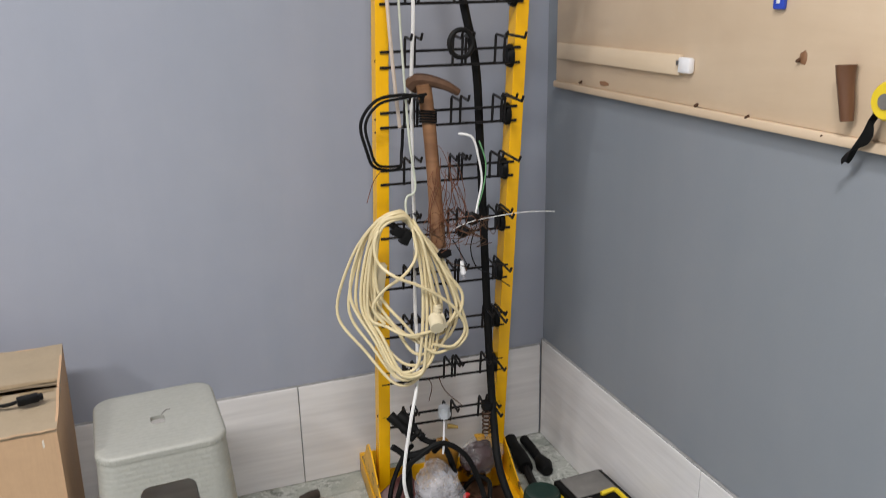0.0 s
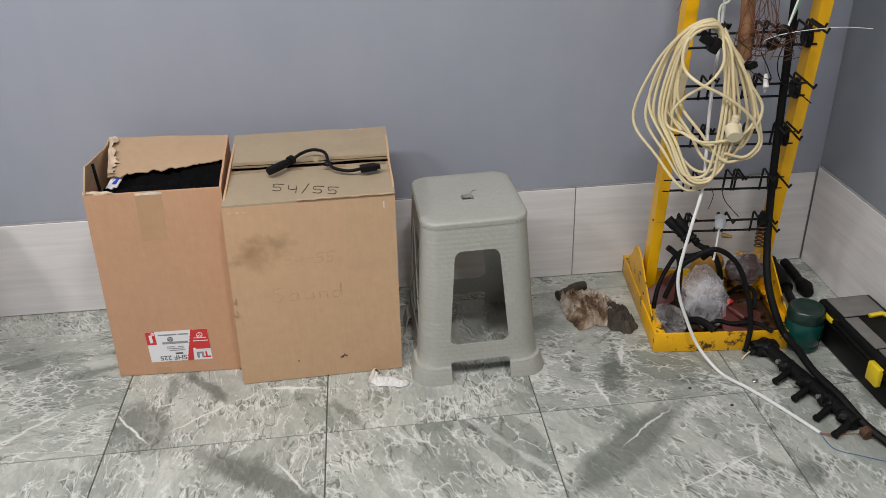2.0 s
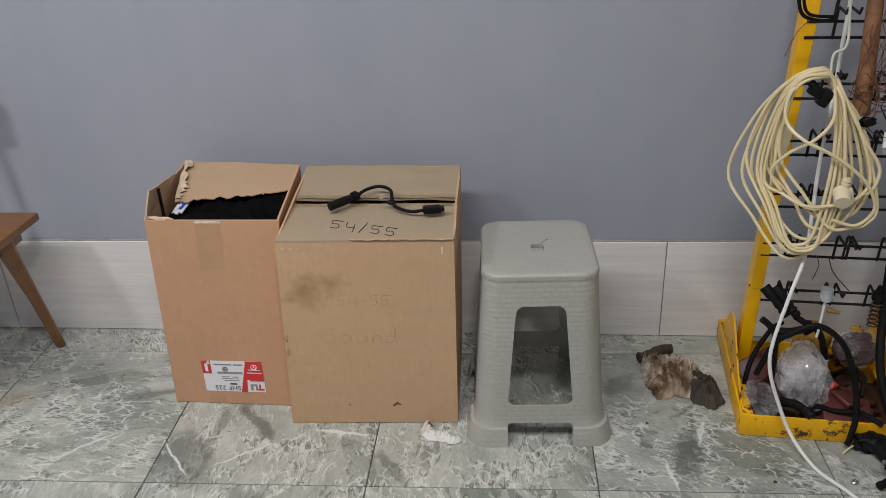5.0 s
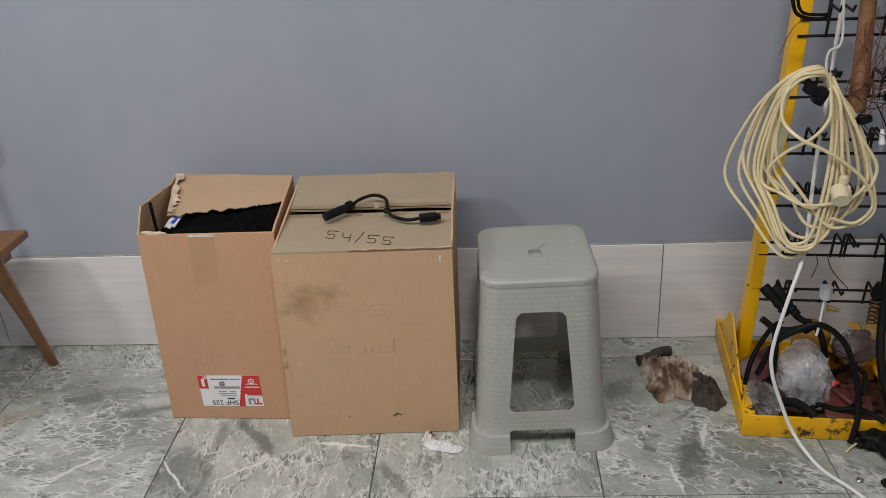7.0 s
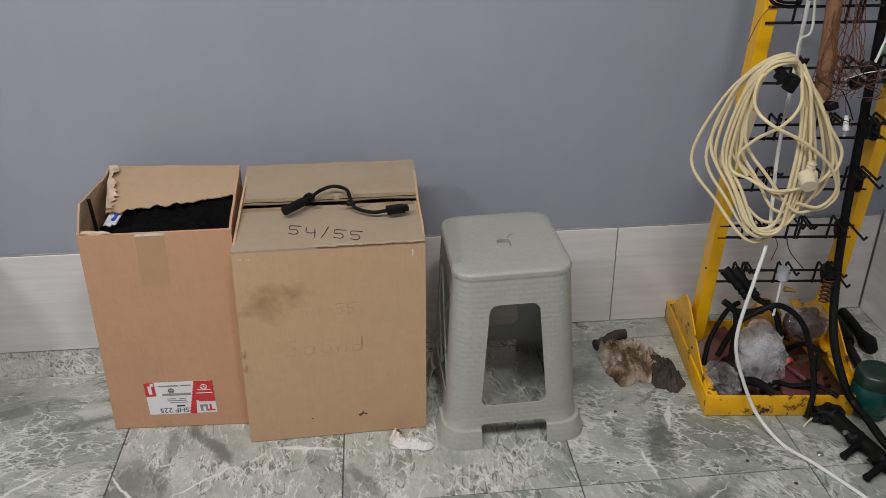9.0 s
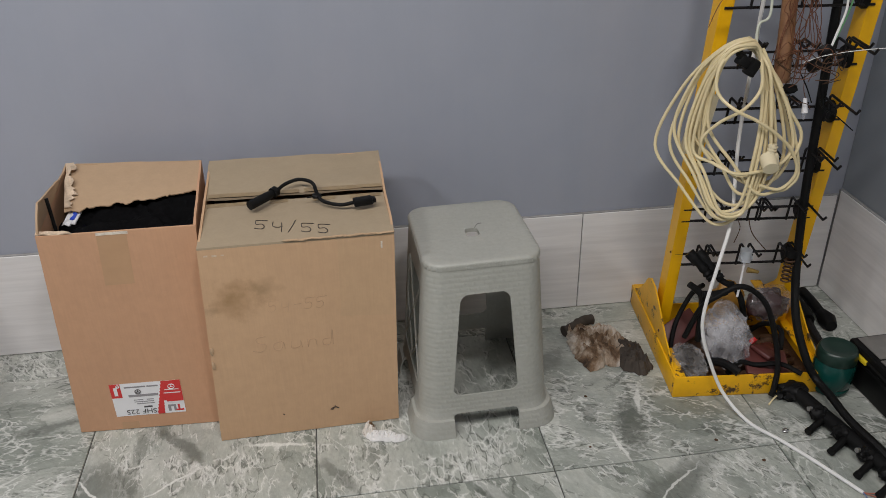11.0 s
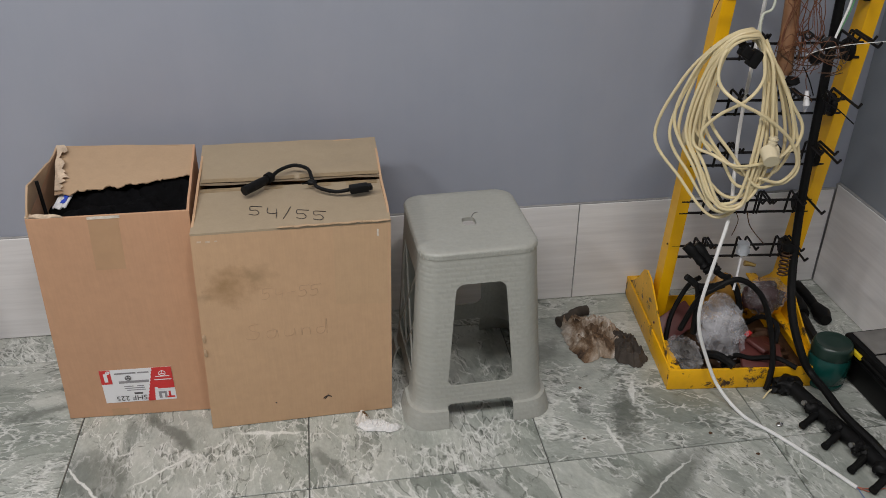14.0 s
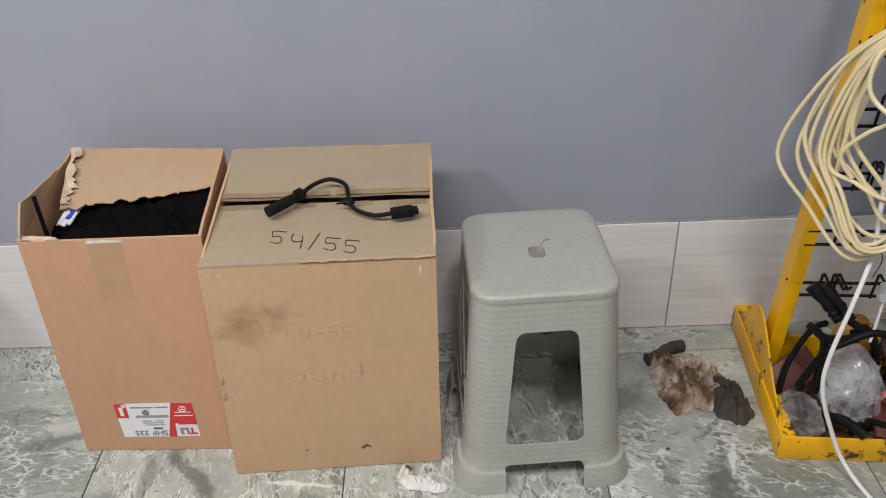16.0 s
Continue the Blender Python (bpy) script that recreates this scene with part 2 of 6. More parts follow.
def cardboard(name, colour, stain=None):
    m, nt, b = nodes_of(name)
    v = coords(nt)
    flute = coords(nt, (240, 240, 3))
    big, small, lines = noise_tex(nt, v, 3.0, 4), noise_tex(nt, v, 45, 6, 0.65), noise_tex(nt, flute, 1.0, 2)
    a, z = tuple(c * 0.91 for c in colour), tuple(min(1, c * 1.06) for c in colour)
    col = mixc(nt, 0.5, ramp(nt, big, [(0.3, a), (0.7, z)]).outputs[0], ramp(nt, small, [(0.3, a), (0.7, z)]).outputs[0])
    col = mixc(nt, 0.12, col, ramp(nt, lines, [(0.3, (0.75, 0.75, 0.75)), (0.7, (1.15, 1.15, 1.15))]).outputs[0], "MULTIPLY")
    scuff = ramp(nt, noise_tex(nt, v, 14, 8, 0.75), [(0.68, (0, 0, 0)), (0.82, (0.3, 0.3, 0.3))]).outputs[0]
    col = mixc(nt, scuff, col, tuple(c * 0.6 for c in colour))
    for place, radius, tone in stain or ():
        # an oily stain with a soft uneven border
        d = nt.nodes.new("ShaderNodeVectorMath")
        d.operation = "DISTANCE"
        tc = nt.nodes.new("ShaderNodeTexCoord")
        nt.links.new(tc.outputs["Object"], d.inputs[0])
        d.inputs[1].default_value = place
        w = nt.nodes.new("ShaderNodeMath")
        w.operation = "MULTIPLY_ADD"
        nt.links.new(noise_tex(nt, v, 19, 7, 0.62), w.inputs[0])
        w.inputs[1].default_value = radius * 2.8
        nt.links.new(d.outputs["Value"], w.inputs[2])
        spot = ramp(nt, w.outputs[0], [(radius * 1.25, (0.8, 0.8, 0.8)), (radius * 2.5, (0, 0, 0))]).outputs[0]
        col = mixc(nt, spot, col, tone)
    nt.links.new(col, b.inputs["Base Color"])
    b.inputs["Roughness"].default_value = 0.72
    bump(nt, b, lines, 0.12, 0.0008)
    return m


def rattan(name, top=False):
    """Moulded plastic with a woven relief; the weave of a seat lies flat."""
    m, nt, b = nodes_of(name)
    v = coords(nt)
    brick = add(nt, "ShaderNodeTexBrick", Scale=1.0, Mortar_Size=0.0055, Mortar_Smooth=1.0)
    brick.inputs["Brick Width"].default_value, brick.inputs["Row Height"].default_value = 0.022, 0.0125
    mp = nt.nodes.new("ShaderNodeVectorMath")
    mp.operation = "DOT_PRODUCT"
    sep = nt.nodes.new("ShaderNodeSeparateXYZ")
    nt.links.new(v, sep.inputs[0])
    su = nt.nodes.new("ShaderNodeMath")
    nt.links.new(sep.outputs[0], su.inputs[0])
    if top:
        su.inputs[1].default_value = 0.0
    else:
        nt.links.new(sep.outputs[1], su.inputs[1])
    com = nt.nodes.new("ShaderNodeCombineXYZ")
    nt.links.new(su.outputs[0], com.inputs[0])
    sz = nt.nodes.new("ShaderNodeMath")
    sz.operation = "MULTIPLY_ADD"
    nt.links.new(sep.outputs[1], sz.inputs[0])
    sz.inputs[1].default_value = 1.0 if top else 0.0
    nt.links.new(sep.outputs[2], sz.inputs[2])
    nt.links.new(sz.outputs[0], com.inputs[1])
    nt.links.new(com.outputs[0], brick.inputs["Vector"])
    h = nt.nodes.new("ShaderNodeMath")
    h.operation = "SUBTRACT"
    h.inputs[0].default_value = 1.0
    nt.links.new(brick.outputs["Fac"], h.inputs[1])
    big, small = noise_tex(nt, v, 6, 4), noise_tex(nt, v, 90, 5)
    col = mixc(nt, 0.4, ramp(nt, big, [(0.3, (0.333, 0.337, 0.300)), (0.7, (0.390, 0.392, 0.354))]).outputs[0],
               ramp(nt, small, [(0.3, (0.315, 0.319, 0.284)), (0.7, (0.400, 0.402, 0.363))]).outputs[0])
    grime = ramp(nt, noise_tex(nt, v, 11, 7, 0.7), [(0.62, (0, 0, 0)), (0.8, (0.4, 0.4, 0.4))]).outputs[0]
    col = mixc(nt, grime, col, (0.2, 0.195, 0.17))
    nt.links.new(col, b.inputs["Base Color"])
    b.inputs["Roughness"].default_value = 0.42
    bump(nt, b, h.outputs[0], 0.20 if top else 0.24, 0.0016)
    return m


def wood(name, light, dark, grain=(1.5, 1.5, 30), rough=0.5):
    m, nt, b = nodes_of(name)
    v = coords(nt, grain, shift=5.0)
    n1, n2 = noise_tex(nt, v, 1.2, 6, 0.65, 0.6), noise_tex(nt, coords(nt), 7, 5)
    col = mixc(nt, 0.35, ramp(nt, n1, [(0.3, dark), (0.7, light)]).outputs[0], ramp(nt, n2, [(0.3, dark), (0.7, light)]).outputs[0])
    nt.links.new(col, b.inputs["Base Color"])
    b.inputs["Roughness"].default_value = rough
    bump(nt, b, n1, 0.2, 0.001)
    return m


def film_plastic(name, tint, clear):
    """Thin crumpled film: mostly see-through, milky and shiny along its creases."""
    m, nt, b = nodes_of(name)
    v = coords(nt)
    warp = add(nt, "ShaderNodeTexNoise", Scale=14.0, Detail=4.0, Roughness=0.6)
    nt.links.new(v, warp.inputs["Vector"])
    push = nt.nodes.new("ShaderNodeVectorMath")
    push.operation = "MULTIPLY_ADD"
    nt.links.new(warp.outputs[1], push.inputs[0])
    push.inputs[1].default_value = (0.055, 0.055, 0.055)
    nt.links.new(v, push.inputs[2])
    pull = nt.nodes.new("ShaderNodeMapping")
    pull.inputs["Scale"].default_value = (1.0, 1.0, 0.5)
    nt.links.new(push.outputs[0], pull.inputs["Vector"])
    n = add(nt, "ShaderNodeTexVoronoi", Scale=24.0)
    n.feature = "DISTANCE_TO_EDGE"
    nt.links.new(pull.outputs[0], n.inputs["Vector"])
    b.inputs["Base Color"].default_value = (*tint, 1)
    b.inputs["Roughness"].default_value = 0.10
    bump(nt, b, n.outputs["Distance"], 0.10, 0.02)
    haze = noise_tex(nt, v, 16, 3)
    tr = nt.nodes.new("ShaderNodeBsdfTransparent")
    mx = nt.nodes.new("ShaderNodeMixShader")
    lines = ramp(nt, n.outputs["Distance"], [(0.0, (0.14, 0.14, 0.14)), (0.012, (0, 0, 0))]).outputs[0]
    veil = ramp(nt, haze, [(0.35, (min(0.95, clear + 0.20),) * 3), (0.65, (clear - 0.22,) * 3)]).outputs[0]
    crease = mixc(nt, 1.0, veil, lines, "SUBTRACT")
    nt.links.new(crease, mx.inputs[0])
    nt.links.new(b.outputs[0], mx.inputs[1])
    nt.links.new(tr.outputs[0], mx.inputs[2])
    nt.links.new(mx.outputs[0], nt.nodes["Material Output"].inputs["Surface"])
    return m


def rag_cloth():
    m, nt, b = nodes_of("soiled_rag")
    v = coords(nt)
    n, f = noise_tex(nt, v, 13, 6, 0.6, 0.6), noise_tex(nt, v, 160, 5, 0.7)
    col = ramp(nt, n, [(0.34, (0.045, 0.028, 0.018)), (0.43, (0.17, 0.105, 0.06)), (0.51, (0.36, 0.28, 0.205)), (0.62, (0.58, 0.52, 0.45))]).outputs[0]
    col = mixc(nt, 0.4, col, ramp(nt, f, [(0.3, (0.55, 0.55, 0.55)), (0.7, (1.2, 1.2, 1.2))]).outputs[0], "MULTIPLY")
    nt.links.new(col, b.inputs["Base Color"])
    b.inputs["Roughness"].default_value = 0.95
    bump(nt, b, f, 0.5, 0.003)
    return m


PAINT = wall_paint("grey_wall_paint")
# the same wall paint multiplied down to about 0.7 for the right wall
SIDE_PAINT = wall_paint("darker_tinted_wall_paint", (0.72, 0.74, 0.70))
CEILING = plain("white_ceiling_paint", (0.78, 0.78, 0.77), 0.8, scale=20, vary=0.05)
GROUT = plain("dark_grout", (0.13, 0.13, 0.12), 0.9, scale=60)
TILE = marble()
SKIRT = pale_tile()
SKIRT_GROUT = plain("grey_joint_filler", (0.30, 0.30, 0.295), 0.9, scale=50, vary=0.4, bumps=0.6)
CARD_A = cardboard("pinkish_cardboard", (0.545, 0.313, 0.183))
CARD_B = cardboard("tan_cardboard", (0.55, 0.355, 0.208), [((0.095, -0.40, 0.405), 0.060, (0.27, 0.155, 0.06)), ((0.155, -0.41, 0.430), 0.036, (0.32, 0.21, 0.11)), ((0.025, -0.40, 0.375), 0.026, (0.30, 0.21, 0.12))])
# darker and greyer than the front panel, for the two top flaps
CARD_TOP = cardboard("darker_top_cardboard", (0.36, 0.285, 0.19))
CARD_IN = cardboard("cardboard_inside", (0.45, 0.31, 0.19))
CARD_TORN = plain("torn_cardboard_edge", (0.60, 0.47, 0.34), 0.9, scale=120, vary=0.4, bumps=0.8)
TAPE = plain("brown_packing_tape", (0.475, 0.288, 0.160), 0.30, scale=30, vary=0.12)
OLDTAPE = plain("old_dull_tape", (0.31, 0.225, 0.125), 0.45, scale=90, vary=0.35)
TAPE_EDGE = plain("shiny_tape_edge", (0.75, 0.68, 0.58), 0.2, scale=200, vary=0.5)
INK = plain("black_marker_ink", (0.045, 0.035, 0.03), 0.6)
PENCIL = plain("faint_pen_ink", (0.47, 0.315, 0.195), 0.9)
CLOTH = plain("black_cloth", (0.0045, 0.0045, 0.005), 1.0, scale=80, vary=0.4, bumps=0.6, distance=0.003, sheen=0.05)
WHITE = plain("white_paper", (0.80, 0.80, 0.81), 0.5, scale=30, vary=0.04)
RED = plain("red_print", (0.62, 0.035, 0.035), 0.45, vary=0.08)
PRINT = plain("dark_print", (0.09, 0.085, 0.085), 0.5)
GREYPRINT = plain("grey_print", (0.30, 0.29, 0.30), 0.5)
STOOL = rattan("grey_green_woven_plastic")
SEAT = rattan("grey_green_woven_seat", True)
YELLOW = plain("chipped_yellow_enamel", (0.88, 0.465, 0.002), 0.36, scale=28, vary=0.10, bumps=0.2, wear=(0.20, 0.10, 0.03), worn=0.70)
YELLOW_WORN = plain("rust_chipped_yellow_enamel", (0.82, 0.43, 0.004), 0.42, scale=34, vary=0.2, bumps=0.35, wear=(0.06, 0.03, 0.015), worn=0.555)
WIRE = plain("black_coated_wire", (0.011, 0.010, 0.010), 0.5, scale=60, sheen=0.25)
RUBBER = plain("black_rubber", (0.007, 0.007, 0.007), 0.55, scale=50, vary=0.4, sheen=0.15)
PLASTIC = plain("black_plastic", (0.007, 0.007, 0.007), 0.5, scale=60, vary=0.35, sheen=0.15)
CREAM = plain("cream_cable", (0.72, 0.61, 0.365), 0.42, scale=25, vary=0.14)
CREAM_B = plain("cream_plug", (0.69, 0.61, 0.42), 0.4, scale=40, vary=0.1)
WHITEC = plain("white_cable", (0.78, 0.78, 0.76), 0.4, scale=30, vary=0.1)
HAFT = wood("worn_hammer_wood", (0.33, 0.17, 0.08), (0.14, 0.065, 0.03))
RUST = plain("rusty_iron", (0.13, 0.07, 0.04), 0.7, 0.5, scale=40, vary=0.5, bumps=0.6)
COPPER = plain("copper_strands", (0.19, 0.075, 0.038), 0.6, 0.3, scale=60, vary=0.4)
STEEL = plain("dull_steel", (0.42, 0.42, 0.42), 0.35, 0.9, scale=60)
GREEN = plain("dark_green_plastic", (0.005, 0.056, 0.046), 0.25, scale=20, vary=0.3)
GREENLID = plain("dark_green_lid", (0.011, 0.030, 0.022), 0.35, scale=30, vary=0.4)
YPLASTIC = plain("yellow_plastic", (0.75, 0.55, 0.02), 0.4, scale=40, vary=0.12)
LIDGREY = plain("dusty_grey_lid", (0.165, 0.158, 0.146), 0.5, scale=30, vary=0.35)
BAG = film_plastic("crumpled_clear_film", (0.86, 0.86, 0.89), 0.82)
BAG_IN = film_plastic("milky_film", (0.76, 0.76, 0.79), 0.80)
BAG3 = film_plastic("grimy_film", (0.5, 0.49, 0.49), 0.86)
BAG2 = film_plastic("dirty_clear_film", (0.60, 0.59, 0.59), 0.78)
MAROON = plain("maroon_plastic", (0.11, 0.03, 0.026), 0.45, scale=30, vary=0.35)
RAG = rag_cloth()
RAGDARK = plain("oily_rag", (0.060, 0.048, 0.038), 0.9, scale=30, vary=0.5, bumps=0.7, distance=0.004)
TISSUE = plain("crumpled_tissue", (0.72, 0.71, 0.69), 0.9, scale=40, vary=0.2, bumps=0.8, wear=(0.34, 0.24, 0.13), distance=0.003, worn=0.60)
TISSUE_BROWN = plain("stained_tissue", (0.70, 0.66, 0.60), 0.9, scale=55, vary=0.2, bumps=0.6, wear=(0.16, 0.09, 0.04), distance=0.003, worn=0.54)
PLY = wood("plywood", (0.68, 0.54, 0.385), (0.57, 0.435, 0.295), (3, 0.9, 7), 0.6)
BATTEN = wood("pale_batten", (0.70, 0.57, 0.41), (0.61, 0.48, 0.33), (9, 1.2, 9), 0.55)
CHAIRWOOD = wood("varnished_chair_wood", (0.27, 0.125, 0.045), (0.14, 0.06, 0.02), (4, 12, 12), 0.35)
BROWN = wood("dark_tool_handle", (0.16, 0.075, 0.035), (0.09, 0.04, 0.02), (20, 20, 3), 0.4)
BLUE = plain("blue_plastic", (0.03, 0.08, 0.55), 0.4)


# ---- helpers of the build ----
def world_of(ob):
    m = ob.matrix_basis.copy()
    while ob.parent:
        ob = ob.parent
        m = ob.matrix_basis @ m
    return m


def thing(name, loc, label, category, rz=0.0, group="", kind=""):
    ob = new(name)
    ob.empty_display_size = 0.05
    ob.matrix_basis = pose(*loc, 0, 0, rz)
    return tagged(ob, label, category, group, kind)


def part(name, bm, material, parent=None, label="", smooth=True, world_space=True):
    """Links a bmesh, given in world coordinates, as one mesh under its thing."""
    me = bpy.data.meshes.new(name)
    if parent is not None and world_space:
        bm.transform(world_of(parent).inverted())
    bmesh.ops.recalc_face_normals(bm, faces=bm.faces[:])
    for f in bm.faces:
        f.smooth = smooth
    bm.to_mesh(me)
    bm.free()
    if smooth:
        me.set_sharp_from_angle(angle=radians(40))
    me.materials.append(material)
    ob = new(name, me)
    ob.parent = parent
    if label:
        ob["label"] = label
    return ob


def box(bm, lo, hi, bevel=0.0, m=None, segs=2):
    lo, hi = Vector(lo), Vector(hi)
    made = bmesh.ops.create_cube(bm, size=1.0, matrix=Matrix.LocRotScale((lo + hi) / 2, None, hi - lo))["verts"]
    if bevel:
        edges = {e for v in made for e in v.link_edges}
        made = list({v for f in bmesh.ops.bevel(bm, geom=list(edges), offset=bevel, segments=segs, profile=0.5, affect="EDGES")["faces"] for v in f.verts} | {v for v in made if v.is_valid})
    if m is not None:
        bmesh.ops.transform(bm, matrix=m, verts=[v for v in made if v.is_valid])
    return bm


def glide(pts, n=8, closed=False):
    """A smooth curve through the points (Catmull-Rom)."""
    p = [Vector(q) for q in pts]
    out, count = [], len(p)
    spans = count if closed else count - 1
    for i in range(spans):
        if closed:
            a, b, c, d = p[i - 1], p[i], p[(i + 1) % count], p[(i + 2) % count]
        else:
            a, b, c, d = p[max(i - 1, 0)], p[i], p[i + 1], p[min(i + 2, count - 1)]
        for k in range(n):
            t = k / n
            out.append(0.5 * (2 * b + (c - a) * t + (2 * a - 5 * b + 4 * c - d) * t * t + (3 * b - a - 3 * c + d) * t ** 3))
    if not closed:
        out.append(p[-1])
    return out


def tube(bm, pts, r, sides=8, closed=False):
    """A round tube along points; r is a number or a function of the way along, 0 to 1."""
    pts = [Vector(q) for q in pts]
    n, rings, up = len(pts), [], None
    for i, q in enumerate(pts):
        d = pts[(i + 1) % n] - pts[i - 1] if closed else pts[min(i + 1, n - 1)] - pts[max(i - 1, 0)]
        d = d.normalized() if d.length > 1e-9 else Vector((0, 0, 1))
        if up is None:
            up = d.orthogonal().normalized()
        up = (up - d * up.dot(d)).normalized() if (up - d * up.dot(d)).length > 1e-6 else d.orthogonal().normalized()
        side = d.cross(up)
        rad = r(i / max(n - 1, 1)) if callable(r) else r
        rings.append([bm.verts.new(q + rad * (math.cos(2 * math.pi * k / sides) * up + math.sin(2 * math.pi * k / sides) * side)) for k in range(sides)])
    for i in range(n if closed else n - 1):
        a, b = rings[i], rings[(i + 1) % n]
        if closed and i == n - 1:
            best = min(range(sides), key=lambda s: (b[s].co - a[0].co).length)
            b = b[best:] + b[:best]
        for k in range(sides):
            bm.faces.new((a[k], a[(k + 1) % sides], b[(k + 1) % sides], b[k]))
    if not closed:
        bm.faces.new(rings[0][::-1])
        bm.faces.new(rings[-1])
    return bm


def lathe(bm, profile, centre, sides=40):
    """A turned body about the upright axis; profile is (radius, height) from the bottom up."""
    c, rings = Vector(centre), []
    for r, z in profile:
        rings.append([bm.verts.new(c + Vector((r * math.cos(2 * math.pi * k / sides), r * math.sin(2 * math.pi * k / sides), z))) for k in range(sides)])
    for a, b in zip(rings, rings[1:]):
        for k in range(sides):
            bm.faces.new((a[k], a[(k + 1) % sides], b[(k + 1) % sides], b[k]))
    bm.faces.new(rings[0][::-1])
    bm.faces.new(rings[-1])
    return bm


def slab(bm, a, b, c, d, thick, nu=12, nv=12, wave=0.002, seed=0.0, cut=None):
    """A sheet between four corners (a to b along u, a to d along v), as thick as given behind its face, slightly wavy.
    cut(u) gives where along v the sheet ends, for a torn edge."""
    a, b, c, d = (Vector(q) for q in (a, b, c, d))
    nrm = (b - a).cross(d - a).normalized()
    grid = [[], []]
    for i in range(nu + 1):
        u = i / nu
        end = cut(u) if cut else 1.0
        for side in (0, 1):
            row = []
            for j in range(nv + 1):
                v = end * j / nv
                p = (a * (1 - u) + b * u) * (1 - v) + (d * (1 - u) + c * u) * v
                w = wave * noise.noise(Vector((u * 3 + seed, v * 3, seed))) * min(1, 6 * u * (1 - u) + 0.3)
                row.append(bm.verts.new(p + nrm * (w - side * thick)))
            grid[side].append(row)
    for i in range(nu):
        for j in range(nv):
            for s in (0, 1):
                g = grid[s]
                bm.faces.new((g[i][j], g[i + 1][j], g[i + 1][j + 1], g[i][j + 1]))
    f, k = grid
    for i in range(nu):
        for j in (0, nv):
            bm.faces.new((f[i][j], f[i + 1][j], k[i + 1][j], k[i][j]))
    for j in range(nv):
        for i in (0, nu):
            bm.faces.new((f[i][j], f[i][j + 1], k[i][j + 1], k[i][j]))
    return bm


def crumple(bm, centre, radii, seed, amp=0.3, freq=3.0, subdiv=4, floor=None, rz=0.0):
    """A crumpled lump with creases."""
    made = bmesh.ops.create_icosphere(bm, subdivisions=subdiv, radius=1.0)["verts"]
    turn = Matrix.Rotation(radians(rz), 3, "Z")
    for v in made:
        q = v.co * freq + Vector((seed * 7.1, seed * 3.3, seed))
        crease = 1 - 2 * abs(noise.noise(q)) + 0.6 * (0.5 - abs(noise.noise(q * 2.3))) + 0.3 * noise.noise(q * 5)
        s = 1 + amp * (crease - 0.6)
        v.co = Vector(centre) + turn @ Vector((v.co.x * radii[0] * s, v.co.y * radii[1] * s, v.co.z * radii[2] * s))
        if floor is not None and v.co.z < floor:
            v.co.z = floor + 0.002 * abs(noise.noise(q))
    return bm


def drape(bm, centre, radii, height, seed, rz=0.0, n=56, folds=26.0):
    """A crumpled sheet heaped on the floor, with sharp folds and an uneven outline."""
    rings, turn = [], Matrix.Rotation(radians(rz), 3, "Z")
    for i in range(n // 2 + 1):
        f = i / (n // 2)
        row = []
        for k in range(n):
            a = 2 * math.pi * k / n
            d = Vector((math.cos(a), math.sin(a), 0))
            reach = 1 + 0.28 * noise.noise(d * 1.6 + Vector((seed, 0, 0))) + 0.10 * noise.noise(d * 6 + Vector((seed, 3, 0)))
            p = Vector((d.x * radii[0], d.y * radii[1], 0)) * f * reach
            q = Vector((p.x * folds, p.y * folds, seed))
            q += 0.5 * Vector((noise.noise(q * 0.6), noise.noise(q * 0.6 + Vector((9, 0, 0))), 0))
            fold = 1 - abs(noise.noise(q)) * 2.2
            fine = 1 - abs(noise.noise(q * 2.7)) * 2.2
            dome = 1 - f ** 4
            z = height * dome * (0.40 + 0.45 * fold + 0.20 * fine) + 0.004 * (1 - f)
            p = turn @ p
            row.append(bm.verts.new((centre[0] + p.x, centre[1] + p.y, max(0.002, z + 0.002))))
        rings.append(row)
    for a, b in zip(rings, rings[1:]):
        for k in range(n):
            bm.faces.new((a[k], a[(k + 1) % n], b[(k + 1) % n], b[k]))
    bmesh.ops.remove_doubles(bm, verts=bm.verts[:], dist=1e-6)
    return bm


def strokes(bm, lines, origin, xdir, ydir, size, r):
    """Pen strokes on a surface, flattened."""
    o, x, y = Vector(origin), Vector(xdir).normalized(), Vector(ydir).normalized()
    for line in lines:
        tube(bm, glide([o + x * (px * size) + y * (py * size) for px, py in line], 5), r, 4)
    return bm


def strokes_on(bm, lines, surf, u0, v0, su, sv, lift, r, slope=0.0):
    """Pen strokes laid on a face given as surf(u, v)."""
    for line in lines:
        tube(bm, glide([surf(u0 + px * su, v0 + (py + slope * px) * sv) + lift for px, py in line], 5), r, 4)
    return bm


def text_part(words, size, m, material, parent, name="lettering"):
    cu = bpy.data.curves.new(name, "FONT")
    cu.body, cu.size, cu.align_x, cu.align_y = words, size, "CENTER", "CENTER"
    tmp = bpy.data.objects.new(name, cu)
    me = bpy.data.meshes.new_from_object(tmp)
    bpy.data.objects.remove(tmp)
    me.transform(world_of(parent).inverted() @ m)
    me.materials.append(material)
    ob = new(name, me)
    ob.parent = parent
    return ob


B = bmesh.new

# ---- the room ----
X0, Y0, H = -4.2, -4.4, 2.8


def structure(name, lo, hi, material):
    ob = part(name, box(B(), lo, hi), material, smooth=False)
    return tagged(ob, kind="structure")


